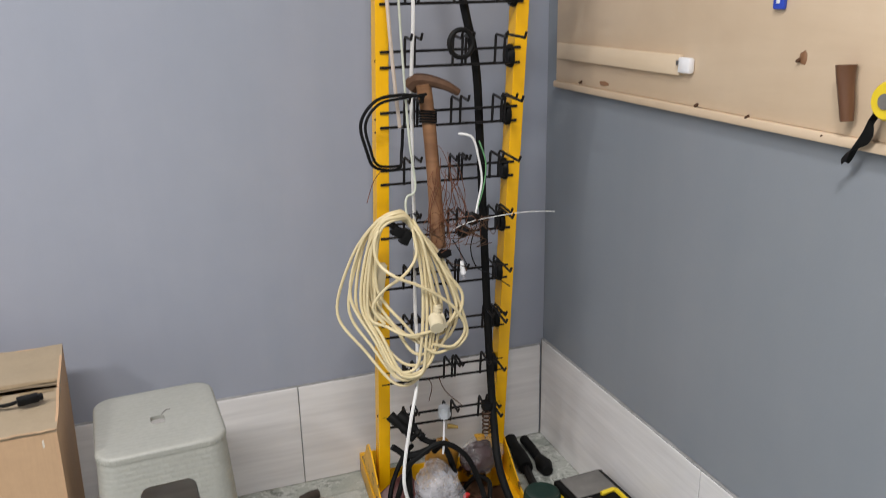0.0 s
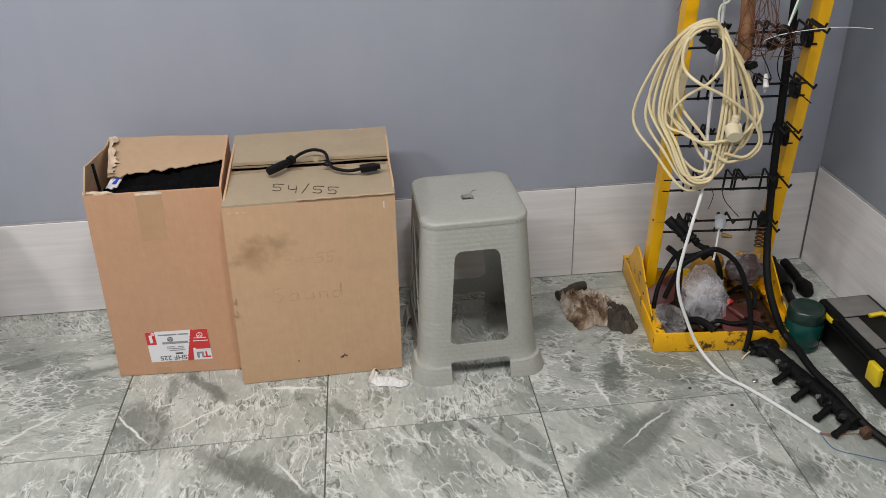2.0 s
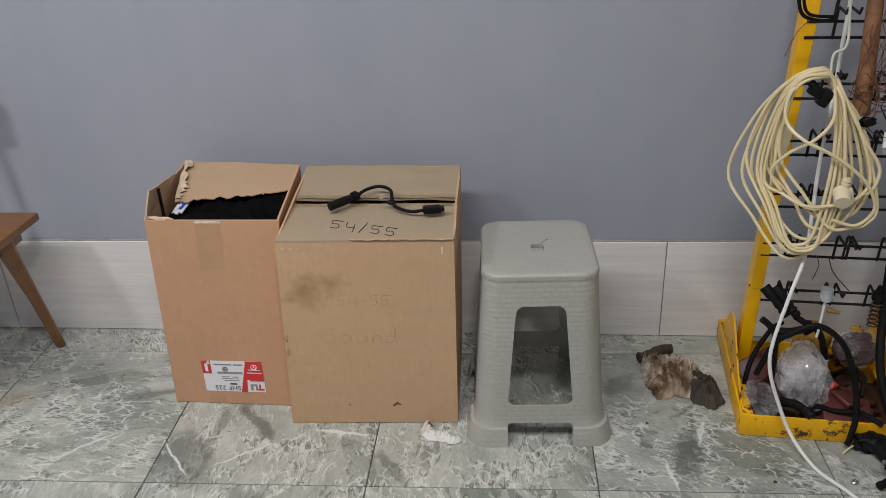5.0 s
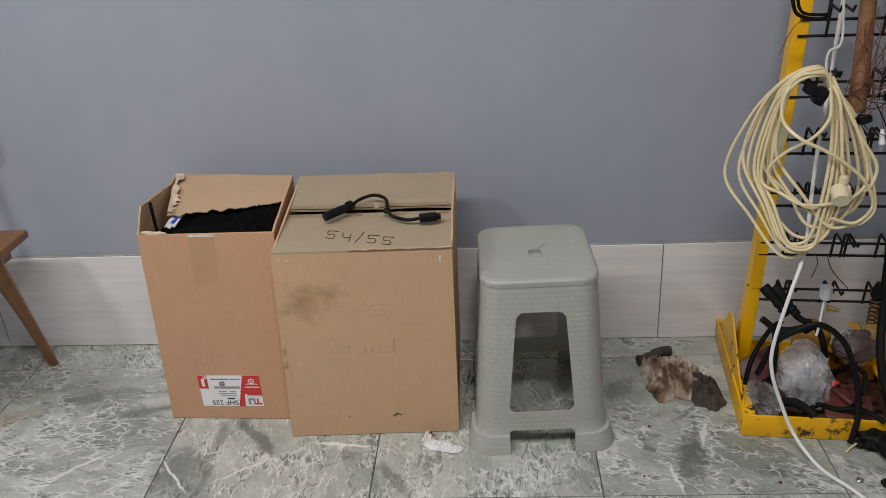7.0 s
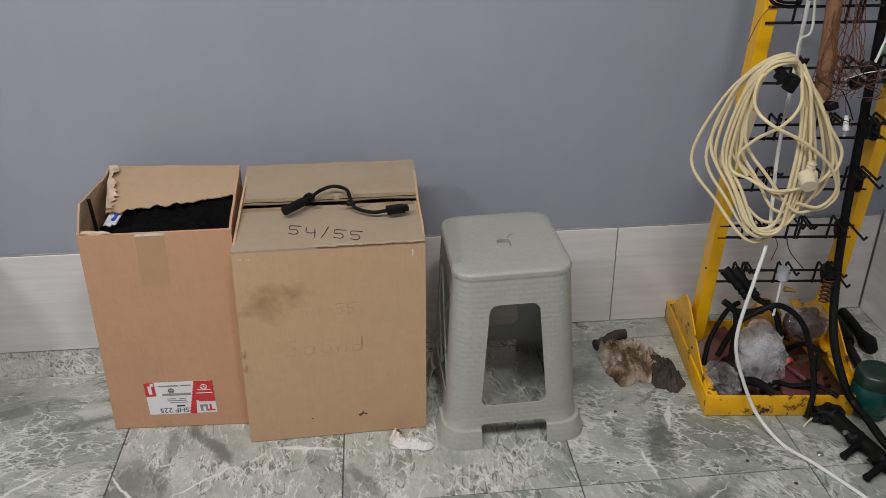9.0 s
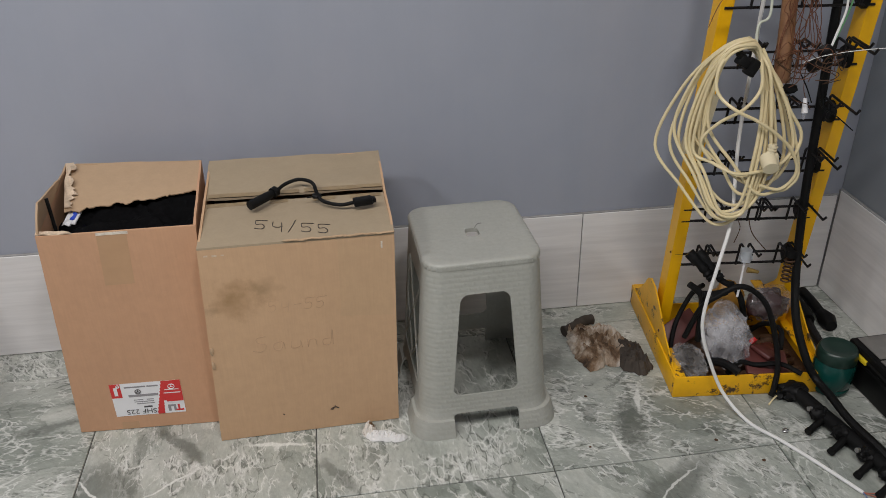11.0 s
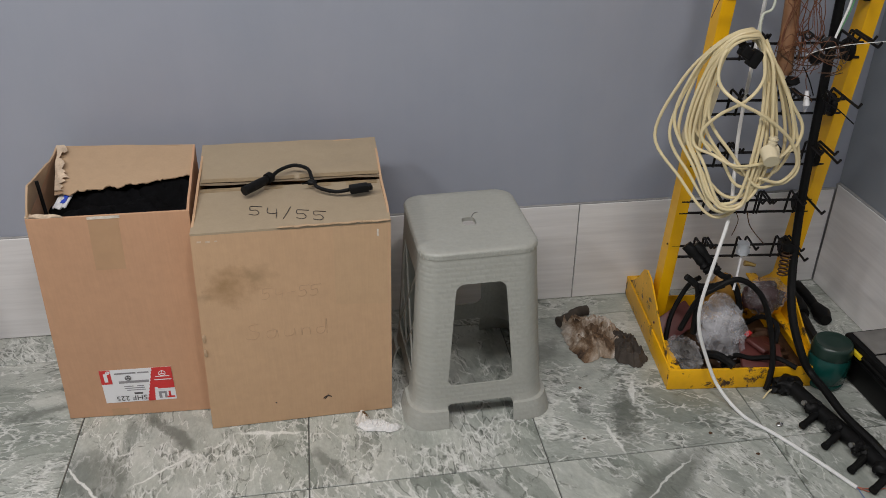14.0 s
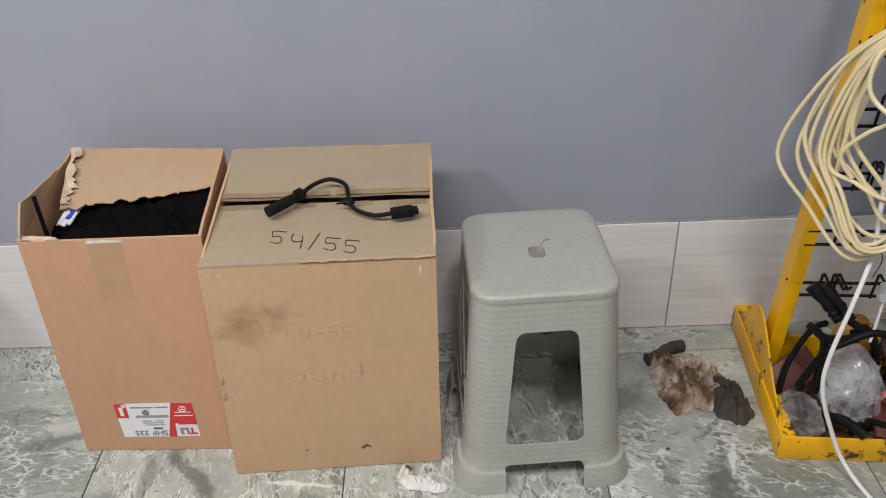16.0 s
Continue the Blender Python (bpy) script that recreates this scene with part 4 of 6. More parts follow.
# ---- plastic stool ----
def plastic_stool():
    ob = thing("plastic_stool", (-1.139, -0.328, 0), "grey-green moulded plastic stool with woven relief", "stool", rz=3.0)
    ob.matrix_basis = ob.matrix_basis @ Matrix.Diagonal((1.005, 1.0, 1.02, 1.0))
    wall, bm = 0.004, B()
    H0 = 0.445

    def half(z):
        s = z / H0
        flare = 0.012 * max(0, 1 - z / 0.05) ** 0.5 if z < 0.05 else 0
        step = 0.006 if z < 0.045 else 0
        return (0.161 - 0.029 * s + step + flare, 0.174 - 0.027 * s + step + flare)

    def corner(z):
        return 0.055 - 0.012 * z / H0

    # columns on each side: (share of the flat, name); the window and the notch follow their own lines
    zs = [0.0, 0.012, 0.03, 0.0445, 0.046, 0.056, 0.085, 0.105, 0.15, 0.20, 0.25, 0.30, 0.34, 0.368, 0.395, 0.42, 0.432]
    W0, W1, NT = 0.105, 0.368, 0.056

    def edge_x(z, flank=False):
        """Half-width of the window or notch at that height; the flanks have wide windows."""
        if flank and z > NT + 1e-6:
            return 0.106 - 0.020 * (z - W0) / (W1 - W0)
        if z <= NT + 1e-6:
            return 0.078
        return 0.078 - 0.022 * (z - W0) / (W1 - W0)

    def ring(z, inset):
        hx, hy = half(z)
        hx, hy, r = hx - inset, hy - inset, corner(z) - inset * 0.5
        pts = []
        for k, (ax, ay, h, f) in enumerate(((1, 0, hy, hx), (0, 1, hx, hy), (-1, 0, hy, hx), (0, -1, hx, hy))):
            nx, ny = (0, -1) if k == 0 else (1, 0) if k == 1 else (0, 1) if k == 2 else (-1, 0)
            e, flat = edge_x(z, k % 2 == 1), f - r
            for s in (-flat, -e, -e * 0.5, 0, e * 0.5, e, flat):
                pts.append(Vector((ax * s + nx * h, ay * s + ny * h, z)))
            c = Vector((ax * flat + nx * (h - r), ay * flat + ny * (h - r), z))
            for q in range(1, 6):
                a = q / 6 * math.pi / 2
                pts.append(c + r * (Vector((nx, ny, 0)) * math.cos(a) + Vector((ax, ay, 0)) * math.sin(a)))
        return pts

    per = 12
    skins = []
    for inset in (0.0, wall):
        skins.append([[bm.verts.new(p) for p in ring(z, inset)] for z in zs])
    n = per * 4

    def open_cell(i, j):
        col = j % per
        if col not in (1, 2, 3, 4):
            return False
        lo, hi = zs[i], zs[i + 1]
        return hi <= NT + 1e-6 or (lo >= W0 - 1e-6 and hi <= W1 + 1e-6)

    for s, skin in enumerate(skins):
        for i in range(len(zs) - 1):
            for j in range(n):
                if open_cell(i, j):
                    continue
                k = (j + 1) % n
                bm.faces.new((skin[i][j], skin[i][k], skin[i + 1][k], skin[i + 1][j]))
    # close the rims of the openings and of the foot
    outer, inner = skins

    def bridge(a, b, c, d):
        bm.faces.new((a, b, c, d))

    for i in range(len(zs) - 1):
        for j in range(n):
            if open_cell(i, j):
                if not open_cell(i, (j - 1) % n):
                    bridge(outer[i][j], inner[i][j], inner[i + 1][j], outer[i + 1][j])
                if not open_cell(i, (j + 1) % n):
                    k = (j + 1) % n
                    bridge(outer[i][k], inner[i][k], inner[i + 1][k], outer[i + 1][k])
                if i + 1 == len(zs) - 1 or not open_cell(i + 1, j):
                    k = (j + 1) % n
                    bridge(outer[i + 1][j], inner[i + 1][j], inner[i + 1][k], outer[i + 1][k])
                if i > 0 and not open_cell(i - 1, j):
                    k = (j + 1) % n
                    bridge(outer[i][j], inner[i][j], inner[i][k], outer[i][k])
            elif i == 0:
                k = (j + 1) % n
                bridge(outer[0][j], inner[0][j], inner[0][k], outer[0][k])
    # rounded corners of the windows
    rad = 0.02
    for side in range(4):
        nx, ny = ((0, -1), (1, 0), (0, 1), (-1, 0))[side]
        ax, ay = ((1, 0), (0, 1), (-1, 0), (0, -1))[side]
        for z0, zd in ((W0, 1), (W1, -1), (NT, -1)):
            rr = rad if z0 != NT else 0.012
            for sg in (-1, 1):
                def at(u, z, inset):
                    hx, hy = half(max(z, 0.0461))
                    if z0 == NT:
                        hx, hy = half(z)
                    h = (hy if side in (0, 2) else hx) - inset
                    return Vector((ax * u + nx * h, ay * u + ny * h, z))
                fans = []
                for inset in (0.0003, wall - 0.0003):
                    e = edge_x(z0, side % 2 == 1)
                    tip = bm.verts.new(at(sg * (e + 0.001), z0 - zd * 0.001, inset))
                    arc = []
                    for q in range(7):
                        a = q / 6 * math.pi / 2
                        z = z0 + zd * rr * (1 - math.sin(a))
                        u = sg * (edge_x(z0 + zd * rr * 0.5, side % 2 == 1) - rr * (1 - math.cos(a)))
                        arc.append(bm.verts.new(at(u, z, inset)))
                    fans.append((tip, arc))
                (t0, a0), (t1, a1) = fans
                for q in range(6):
                    bm.faces.new((t0, a0[q], a0[q + 1]))
                    bm.faces.new((t1, a1[q], a1[q + 1]))
                    bm.faces.new((a0[q], a0[q + 1], a1[q + 1], a1[q]))
    part("body", bm, STOOL, ob, world_space=False)
    # seat: a flat top with a rounded rim and a hand hole in the middle
    bm = B()
    prof = [(0.0, 0.429), (0.0014, 0.4325), (0.0014, 0.4415), (-0.0006, 0.4450), (-0.0035, 0.4467), (-0.016, 0.447)]
    rings = [[bm.verts.new(Vector((p.x, p.y, z))) for p in ring(0.432, -o)] for o, z in prof]
    for a, b in zip(rings, rings[1:]):
        for j in range(n):
            bm.faces.new((a[j], a[(j + 1) % n], b[(j + 1) % n], b[j]))
    # blend from the rim to the round-cornered hole
    mid = []
    for j in range(n):
        p = rings[-1][j].co
        a = math.atan2(p.y, p.x)
        c, s = math.cos(a), math.sin(a)
        k = (abs(c / 0.0155) ** 4 + abs(s / 0.0195) ** 4) ** -0.25
        mid.append(Vector((c * k, s * k - 0.010, 0.4465)))
    prev = rings[-1]
    for f in (0.35, 0.65, 0.88, 1.0):
        cur = [bm.verts.new(rings[-1][j].co.lerp(mid[j], f)) for j in range(n)]
        for j in range(n):
            bm.faces.new((prev[j], prev[(j + 1) % n], cur[(j + 1) % n], cur[j]))
        prev = cur
    low = [bm.verts.new(v.co - Vector((0, 0, 0.0095))) for v in prev]
    for j in range(n):
        bm.faces.new((prev[j], prev[(j + 1) % n], low[(j + 1) % n], low[j]))
    under = [bm.verts.new(Vector((p.x, p.y, 0.4365))) for p in ring(0.432, 0.006)]
    for j in range(n):
        bm.faces.new((low[j], low[(j + 1) % n], under[(j + 1) % n], under[j]))
        bm.faces.new((under[j], under[(j + 1) % n], rings[0][(j + 1) % n], rings[0][j]))
    part("seat", bm, SEAT, ob, "flat woven-pattern seat with a hand hole", world_space=False)
    # ribbed rim round the seat
    bm = B()
    edge = [Vector((p.x, p.y, 0)) for p in ring(0.432, -0.0012)]
    for j in range(n):
        a, b = edge[j], edge[(j + 1) % n]
        steps = max(1, int((b - a).length / 0.006))
        for k in range(steps):
            p = a.lerp(b, (k + 0.5) / steps)
            tube(bm, [p + Vector((0, 0, 0.4315)), p + Vector((0, 0, 0.4415))], 0.0014, 4)
    part("rim_ribs", bm, STOOL, ob, world_space=False)
    # crossed ribs in the side windows
    for sx in (-1, 1):
        x = lambda z: sx * (half(z)[0] - 0.003)
        bm = B()
        for a, b in (((-0.104, 0.120), (0.086, 0.366)), ((0.104, 0.120), (-0.086, 0.366)), ((-0.096, 0.243), (0.0, 0.120)), ((0.096, 0.243), (0.0, 0.120))):
            tube(bm, [(x(a[1]), a[0], a[1]), (x(b[1]), b[0], b[1])], 0.0026, 6)
        part("lattice", bm, STOOL, ob, "crossed ribs in the side windows", world_space=False)
    # scratch on the seat
    bm = B()
    tube(bm, glide([(0.010, 0.010, 0.4470), (0.020, 0.027, 0.4472), (0.030, 0.030, 0.4468)], 4), 0.0007, 4)
    part("scratch", bm, PRINT, ob, world_space=False)


plastic_stool()
tissue = thing("crumpled_tissue", (-1.37, -0.48, 0), "crumpled white tissue with brown stains by the box", "tissue")
bm = B()
drape(bm, (-1.380, -0.494), (0.042, 0.019), 0.013, 2.0, -12, 110, 110)
part("paper", bm, TISSUE, tissue)
part("paper", drape(B(), (-1.412, -0.470), (0.016, 0.020), 0.024, 1.0, -30, 80, 80), TISSUE_BROWN, tissue, "brown-stained twisted corner")
part("paper", drape(B(), (-1.342, -0.506), (0.024, 0.013), 0.009, 3.0, 10, 60, 75), TISSUE, tissue)

# ---- yellow display rack with hooks ----
UX, UY = Vector((0.9962, -0.0872, 0)), Vector((0.0872, 0.9962, 0))
CORNER = Vector((-0.645, -0.455, 0))
RW, RD, LEANS = 0.387, 0.45, 0.10


def R(u, d, z, lean=True):
    """A place on the rack: along its front, back from its front, up; the uprights lean forward a little."""
    tip = z - 0.1 if lean and z > 0.1 else 0
    return CORNER + UX * u + UY * d + Vector((0.010 * tip, -LEANS * tip, z))


def rack_box(bm, u0, u1, d0, d1, z0, z1, lean=False, bevel=0.002):
    first = len(bm.verts)
    tmp = B()
    box(tmp, (u0, d0, z0), (u1, d1, z1), bevel)
    for v in tmp.verts:
        v.co = R(v.co.x, v.co.y, v.co.z, lean)
    me = bpy.data.meshes.new("tmp")
    tmp.to_mesh(me)
    tmp.free()
    bm.from_mesh(me)
    bpy.data.meshes.remove(me)
    return bm


ROWS_Z = [0.260 + 0.135 * k for k in range(10)]


def display_rack():
    ob = thing("display_rack", CORNER + UX * 0.18 + UY * 0.2, "yellow steel display rack with black wire hook rails", "rack", rz=-5)
    part("base_rail", rack_box(B(), 0, RW, 0, 0.006, 0.001, 0.062), YELLOW_WORN, ob, "chipped front rail of the tray")
    part("base_rail", rack_box(B(), 0, 0.006, 0.006, RD, 0.001, 0.062), YELLOW_WORN, ob)
    part("base_rail", rack_box(B(), RW - 0.006, RW, 0.006, RD, 0.001, 0.062), YELLOW_WORN, ob)
    part("base_rail", rack_box(B(), 0.006, RW - 0.006, 0.292, 0.298, 0.001, 0.09), YELLOW_WORN, ob)
    part("rail_lip", rack_box(B(), 0.006, 0.03, 0.006, RD, 0.056, 0.062), YELLOW_WORN, ob)
    part("rail_lip", rack_box(B(), RW - 0.03, RW - 0.006, 0.006, RD, 0.056, 0.062), YELLOW_WORN, ob)
    part("rail_lip", rack_box(B(), 0.0, 0.05, RD - 0.004, RD, 0.001, 0.062), YELLOW_WORN, ob)
    part("tray_floor", rack_box(B(), 0.006, RW - 0.006, 0.006, 0.29, 0.004, 0.01), RUST, ob, "dark dirty tray floor")
    for u0 in (0.020, RW - 0.044):
        part("upright", rack_box(B(), u0, u0 + 0.03, 0.24, 0.29, 0.012, 1.62, True, 0.0012), YELLOW, ob, smooth=False)
    # gusset plates at the feet
    for u in (0.004, RW - 0.008):
        bm = B()
        pts = [(0.03, 0.0625), (0.425, 0.0625), (0.395, 0.080), (0.352, 0.118), (0.315, 0.165), (0.290, 0.178), (0.252, 0.175), (0.205, 0.150), (0.120, 0.100)]
        ring = [[bm.verts.new(R(u + w, d, z, False)) for d, z in pts] for w in (0, 0.004)]
        bm.faces.new(ring[0])
        bm.faces.new(ring[1][::-1])
        for k in range(len(pts)):
            j = (k + 1) % len(pts)
            bm.faces.new((ring[0][k], ring[0][j], ring[1][j], ring[1][k]))
        part("gusset_plate", bm, YELLOW_WORN, ob, "rounded triangular foot plate")
    # the hook rails: two cross wires and three double prongs each
    for n, z in enumerate(ROWS_Z):
        bm = B()
        w = 0.0034
        tube(bm, [R(0.03, 0.236, z), R(RW - 0.03, 0.236, z)], w, 6)
        rail = part("hook_rail", bm, WIRE, ob)
        part("cross_wire", tube(B(), [R(0.03, 0.236, z + 0.034), R(RW - 0.03, 0.236, z + 0.034)], w, 6), WIRE, rail)
        for g, u in enumerate((0.085, 0.195, 0.295)):
            for s in (0.0, 0.022, 0.030):
                if s == 0.030 and (n + g) % 2:
                    continue
                reach = 0.125 if (g == 2 and s == 0.022) else 0.055 + 0.012 * ((n * 3 + g) % 3)
                uu = u + s
                sway = 0.010 * noise.noise(Vector((n * 1.7, g * 2.1, s * 90)))
                prong = tube(B(), [R(uu, 0.231, z - 0.002), R(uu, 0.231, z + 0.060), R(uu + sway * 0.2, 0.226, z + 0.065), R(uu + sway, 0.231 - reach, z + 0.062), R(uu + sway, 0.231 - reach - 0.008, z + 0.074)], w * 0.9, 6)
                part("prong", prong, WIRE, rail)
    for z in ROWS_Z:
        bm = B()
        tube(bm, [R(RW - 0.058, 0.255, z + 0.014), R(RW - 0.050, 0.255, z + 0.014), R(RW - 0.0445, 0.255, z + 0.014)], lambda s: 0.027 if s > 0.2 else 0.022, 18)
        part("rail_clip", bm, PLASTIC, ob, "round black rail clip")
    # small screw marks on the left upright
    bm = B()
    for z in (0.30, 0.56, 0.825, 1.06, 1.09, 1.22):
        for u in (0.020, 0.033):
            tube(bm, [R(u, 0.2405, z), R(u, 0.2385, z)], 0.003, 6)
    part("screw", bm, RUST, ob, "rusty screw heads")


display_rack()


def extension_cord():
    ob = thing("extension_cord", (-0.57, -0.41, 0.47), "coiled cream extension cord hanging from a rack hook", "cord")
    # each turn: its leftmost place, its lowest place, its rightmost place, as x and z
    loops = [(-0.708, 0.634, -0.582, 0.478, -0.505, 0.64), (-0.685, 0.648, -0.576, 0.494, -0.492, 0.65), (-0.681, 0.682, -0.578, 0.5, -0.518, 0.64),
             (-0.663, 0.668, -0.586, 0.521, -0.538, 0.69), (-0.65, 0.65, -0.56, 0.612, -0.461, 0.66), (-0.646, 0.679, -0.53, 0.586, -0.446, 0.66),
             (-0.635, 0.668, -0.52, 0.578, -0.452, 0.64), (-0.633, 0.606, -0.582, 0.499, -0.512, 0.62), (-0.656, 0.681, -0.569, 0.514, -0.5, 0.63),
             (-0.628, 0.707, -0.5, 0.56, -0.436, 0.6)]
    # more turns inside the outer ones
    loops += [(-0.668, 0.655, -0.560, 0.530, -0.522, 0.68), (-0.645, 0.680, -0.550, 0.600, -0.492, 0.66), (-0.632, 0.690, -0.540, 0.560, -0.470, 0.64), (-0.655, 0.665, -0.572, 0.508, -0.530, 0.66)]
    bm, run = B(), []
    rng = random.Random(4)
    for k, (lx, lz, bx, bz, rx, rz) in enumerate(loops):
        y = -0.418 - 0.0062 * (k % 5) - 0.004 * rng.random()
        # the outer side leans back on the upright
        ly = y + 0.125 * min(1.0, max(0.0, (-0.57 - lx) / 0.14))
        by = y + 0.06 * min(1.0, max(0.0, (-0.56 - bx) / 0.10))
        j = lambda a=0.005: rng.uniform(-a, a)
        tx, tz = -0.588 + j(), 0.886 + 0.005 * (k % 3)
        run += [(tx + 0.030, y + 0.012, tz - 0.014), (tx, y + 0.008, tz), (tx - 0.038, y * 0.8 + ly * 0.2, tz - 0.018 + j(0.003)),
                (tx * 0.48 + lx * 0.52 - 0.024, y * 0.4 + ly * 0.6, tz * 0.52 + lz * 0.48 + 0.014 + j()), (lx, ly - 0.010 + j(), lz),
                (lx * 0.5 + bx * 0.5 - 0.012, (ly + by) / 2 - 0.014, lz * 0.46 + bz * 0.54 + j()), (bx - 0.024, by - 0.014, bz + 0.005), (bx + 0.024, y - 0.014 + j(), bz + 0.003),
                (bx * 0.3 + rx * 0.7 + 0.006, y - 0.016, bz * 0.62 + rz * 0.38), (rx, y - 0.014 + j(), rz + 0.02), (rx * 0.55 + tx * 0.45 + 0.018 + j(), y - 0.006, rz * 0.42 + tz * 0.58)]
    tube(bm, glide(run, 7), 0.0037, 8)
    part("cord", bm, CREAM, ob)
    # strands that cross in front of the coil
    for pts in ([(-0.590, -0.42, 0.888), (-0.632, -0.43, 0.858), (-0.642, -0.435, 0.815), (-0.632, -0.445, 0.785), (-0.605, -0.470, 0.763), (-0.556, -0.472, 0.738), (-0.508, -0.470, 0.706), (-0.464, -0.466, 0.664), (-0.440, -0.462, 0.610), (-0.470, -0.462, 0.572), (-0.520, -0.462, 0.584)],
                [(-0.555, -0.44, 0.86), (-0.552, -0.455, 0.805), (-0.580, -0.456, 0.762), (-0.622, -0.430, 0.722), (-0.645, -0.410, 0.675), (-0.622, -0.420, 0.635)],
                [(-0.550, -0.43, 0.880), (-0.520, -0.45, 0.82), (-0.482, -0.458, 0.755), (-0.446, -0.460, 0.700), (-0.452, -0.462, 0.655), (-0.474, -0.46, 0.64)],
                [(-0.560, -0.42, 0.880), (-0.538, -0.45, 0.84), (-0.524, -0.460, 0.76), (-0.516, -0.464, 0.70), (-0.509, -0.464, 0.672)]):
        part("loose_strand", tube(B(), glide(pts, 8), 0.0037, 8), CREAM, ob)
    bm = B()
    tube(bm, glide([(-0.514, -0.465, 0.672), (-0.518, -0.468, 0.64)], 4), 0.0085, 10)
    for k in range(5):
        z = 0.668 - 0.007 * k
        tube(bm, [(-0.514 - 0.0008 * k, -0.466, z), (-0.5145 - 0.0008 * k, -0.466, z - 0.003)], 0.0105, 10)
    tube(bm, [(-0.519, -0.462, 0.640), (-0.521, -0.474, 0.634), (-0.524, -0.492, 0.626)], lambda s: 0.0185 - 0.002 * s, 14)
    box(bm, (-0.017, -0.010, -0.021), (0.017, 0.010, 0.019), 0.006, Matrix.Translation((-0.514, -0.467, 0.632)) @ Matrix.Rotation(radians(-14), 4, "Y"))
    bmesh.ops.translate(bm, vec=(0.006, 0.0, 0.010), verts=bm.verts[:])
    part("plug", bm, CREAM_B, ob, "round cream mains plug")
    bm = B()
    box(bm, (-0.022, -0.014, -0.070), (0.022, 0.014, 0.070), 0.004, Matrix.Translation((-0.625, -0.345, 0.690)) @ Matrix.Rotation(radians(10), 4, "Y"))
    part("socket_block", bm, CREAM_B, ob, "long cream socket block")


extension_cord()


def hanging(name, label, category, pieces, loc):
    """A thing of one or more tubes: each piece is (part name, [(points, radius), ...], material)."""
    ob = thing(name, loc, label, category)
    for pname, runs, mat in pieces:
        bm = B()
        for pts, r in runs:
            tube(bm, glide(pts, 8), r, 8)
        part(pname, bm, mat, ob)
    return ob


# white cable from the top of the rack down to the floor
white = hanging("white_cable", "white round cable hanging down the rack and across the floor", "cable", [
    ("cable", [([(-0.518, -0.375, 1.62), (-0.514, -0.37, 1.35), (-0.519, -0.355, 1.17), (-0.516, -0.335, 0.94), (-0.512, -0.325, 0.83), (-0.522, -0.34, 0.66), (-0.530, -0.37, 0.56), (-0.546, -0.415, 0.475), (-0.577, -0.45, 0.390),
               (-0.603, -0.468, 0.274), (-0.601, -0.475, 0.205), (-0.575, -0.485, 0.125), (-0.540, -0.510, 0.045), (-0.500, -0.575, 0.006), (-0.455, -0.645, 0.0055), (-0.412, -0.720, 0.0055), (-0.357, -0.828, 0.0055)], 0.0044)], WHITEC),
    ("bare_wire", [([(-0.357, -0.828, 0.006), (-0.33, -0.842, 0.003), (-0.30, -0.836, 0.003), (-0.265, -0.839, 0.0025)], 0.0011), ([(-0.357, -0.828, 0.006), (-0.325, -0.833, 0.004), (-0.285, -0.825, 0.002)], 0.0010)], plain("red_brown_wire", (0.45, 0.13, 0.08), 0.5)),
    ("bare_wire", [([(-0.357, -0.828, 0.006), (-0.35, -0.88, 0.003), (-0.30, -0.91, 0.002), (-0.237, -0.943, 0.002)], 0.0010)], plain("blue_wire", (0.10, 0.16, 0.35), 0.5)),
], (-0.53, -0.43, 0))
hanging("white_cable", "thin white-green wire looped over the rack hook", "cable", [
    ("wire", [([(-0.56, -0.40, 1.62), (-0.556, -0.40, 1.36), (-0.55, -0.40, 1.2), (-0.542, -0.40, 1.05), (-0.533, -0.405, 0.945), (-0.556, -0.41, 0.925), (-0.560, -0.42, 0.89), (-0.548, -0.43, 0.84)], 0.0028)], plain("pale_green_wire", (0.55, 0.58, 0.48), 0.5)),
], (-0.555, -0.41, 0.9))
hanging("white_cable", "flat beige strap hanging beside the yellow upright", "cable", [
    ("strap", [([(-0.600, -0.42, 1.62), (-0.588, -0.415, 1.40), (-0.574, -0.40, 1.22), (-0.560, -0.39, 1.08)], 0.0042)], plain("beige_strap", (0.55, 0.46, 0.38), 0.7)),
], (-0.58, -0.41, 1.1))
hanging("white_cable", "white and green wires dangling from a hook", "cable", [
    ("wire", [([(-0.43, -0.41, 1.06), (-0.40, -0.42, 1.05), (-0.385, -0.42, 1.0), (-0.378, -0.42, 0.95), (-0.388, -0.42, 0.90), (-0.397, -0.42, 0.86)], 0.0026)], WHITEC),
    ("wire", [([(-0.38, -0.41, 1.04), (-0.368, -0.42, 0.99), (-0.375, -0.42, 0.93), (-0.395, -0.42, 0.87)], 0.0018)], plain("green_wire", (0.12, 0.32, 0.14), 0.5)),
    ("wire", [([(-0.455, -0.43, 0.845), (-0.42, -0.44, 0.86), (-0.36, -0.45, 0.87), (-0.28, -0.45, 0.872), (-0.20, -0.44, 0.862)], 0.0009)], WHITEC),
], (-0.39, -0.42, 0.87))
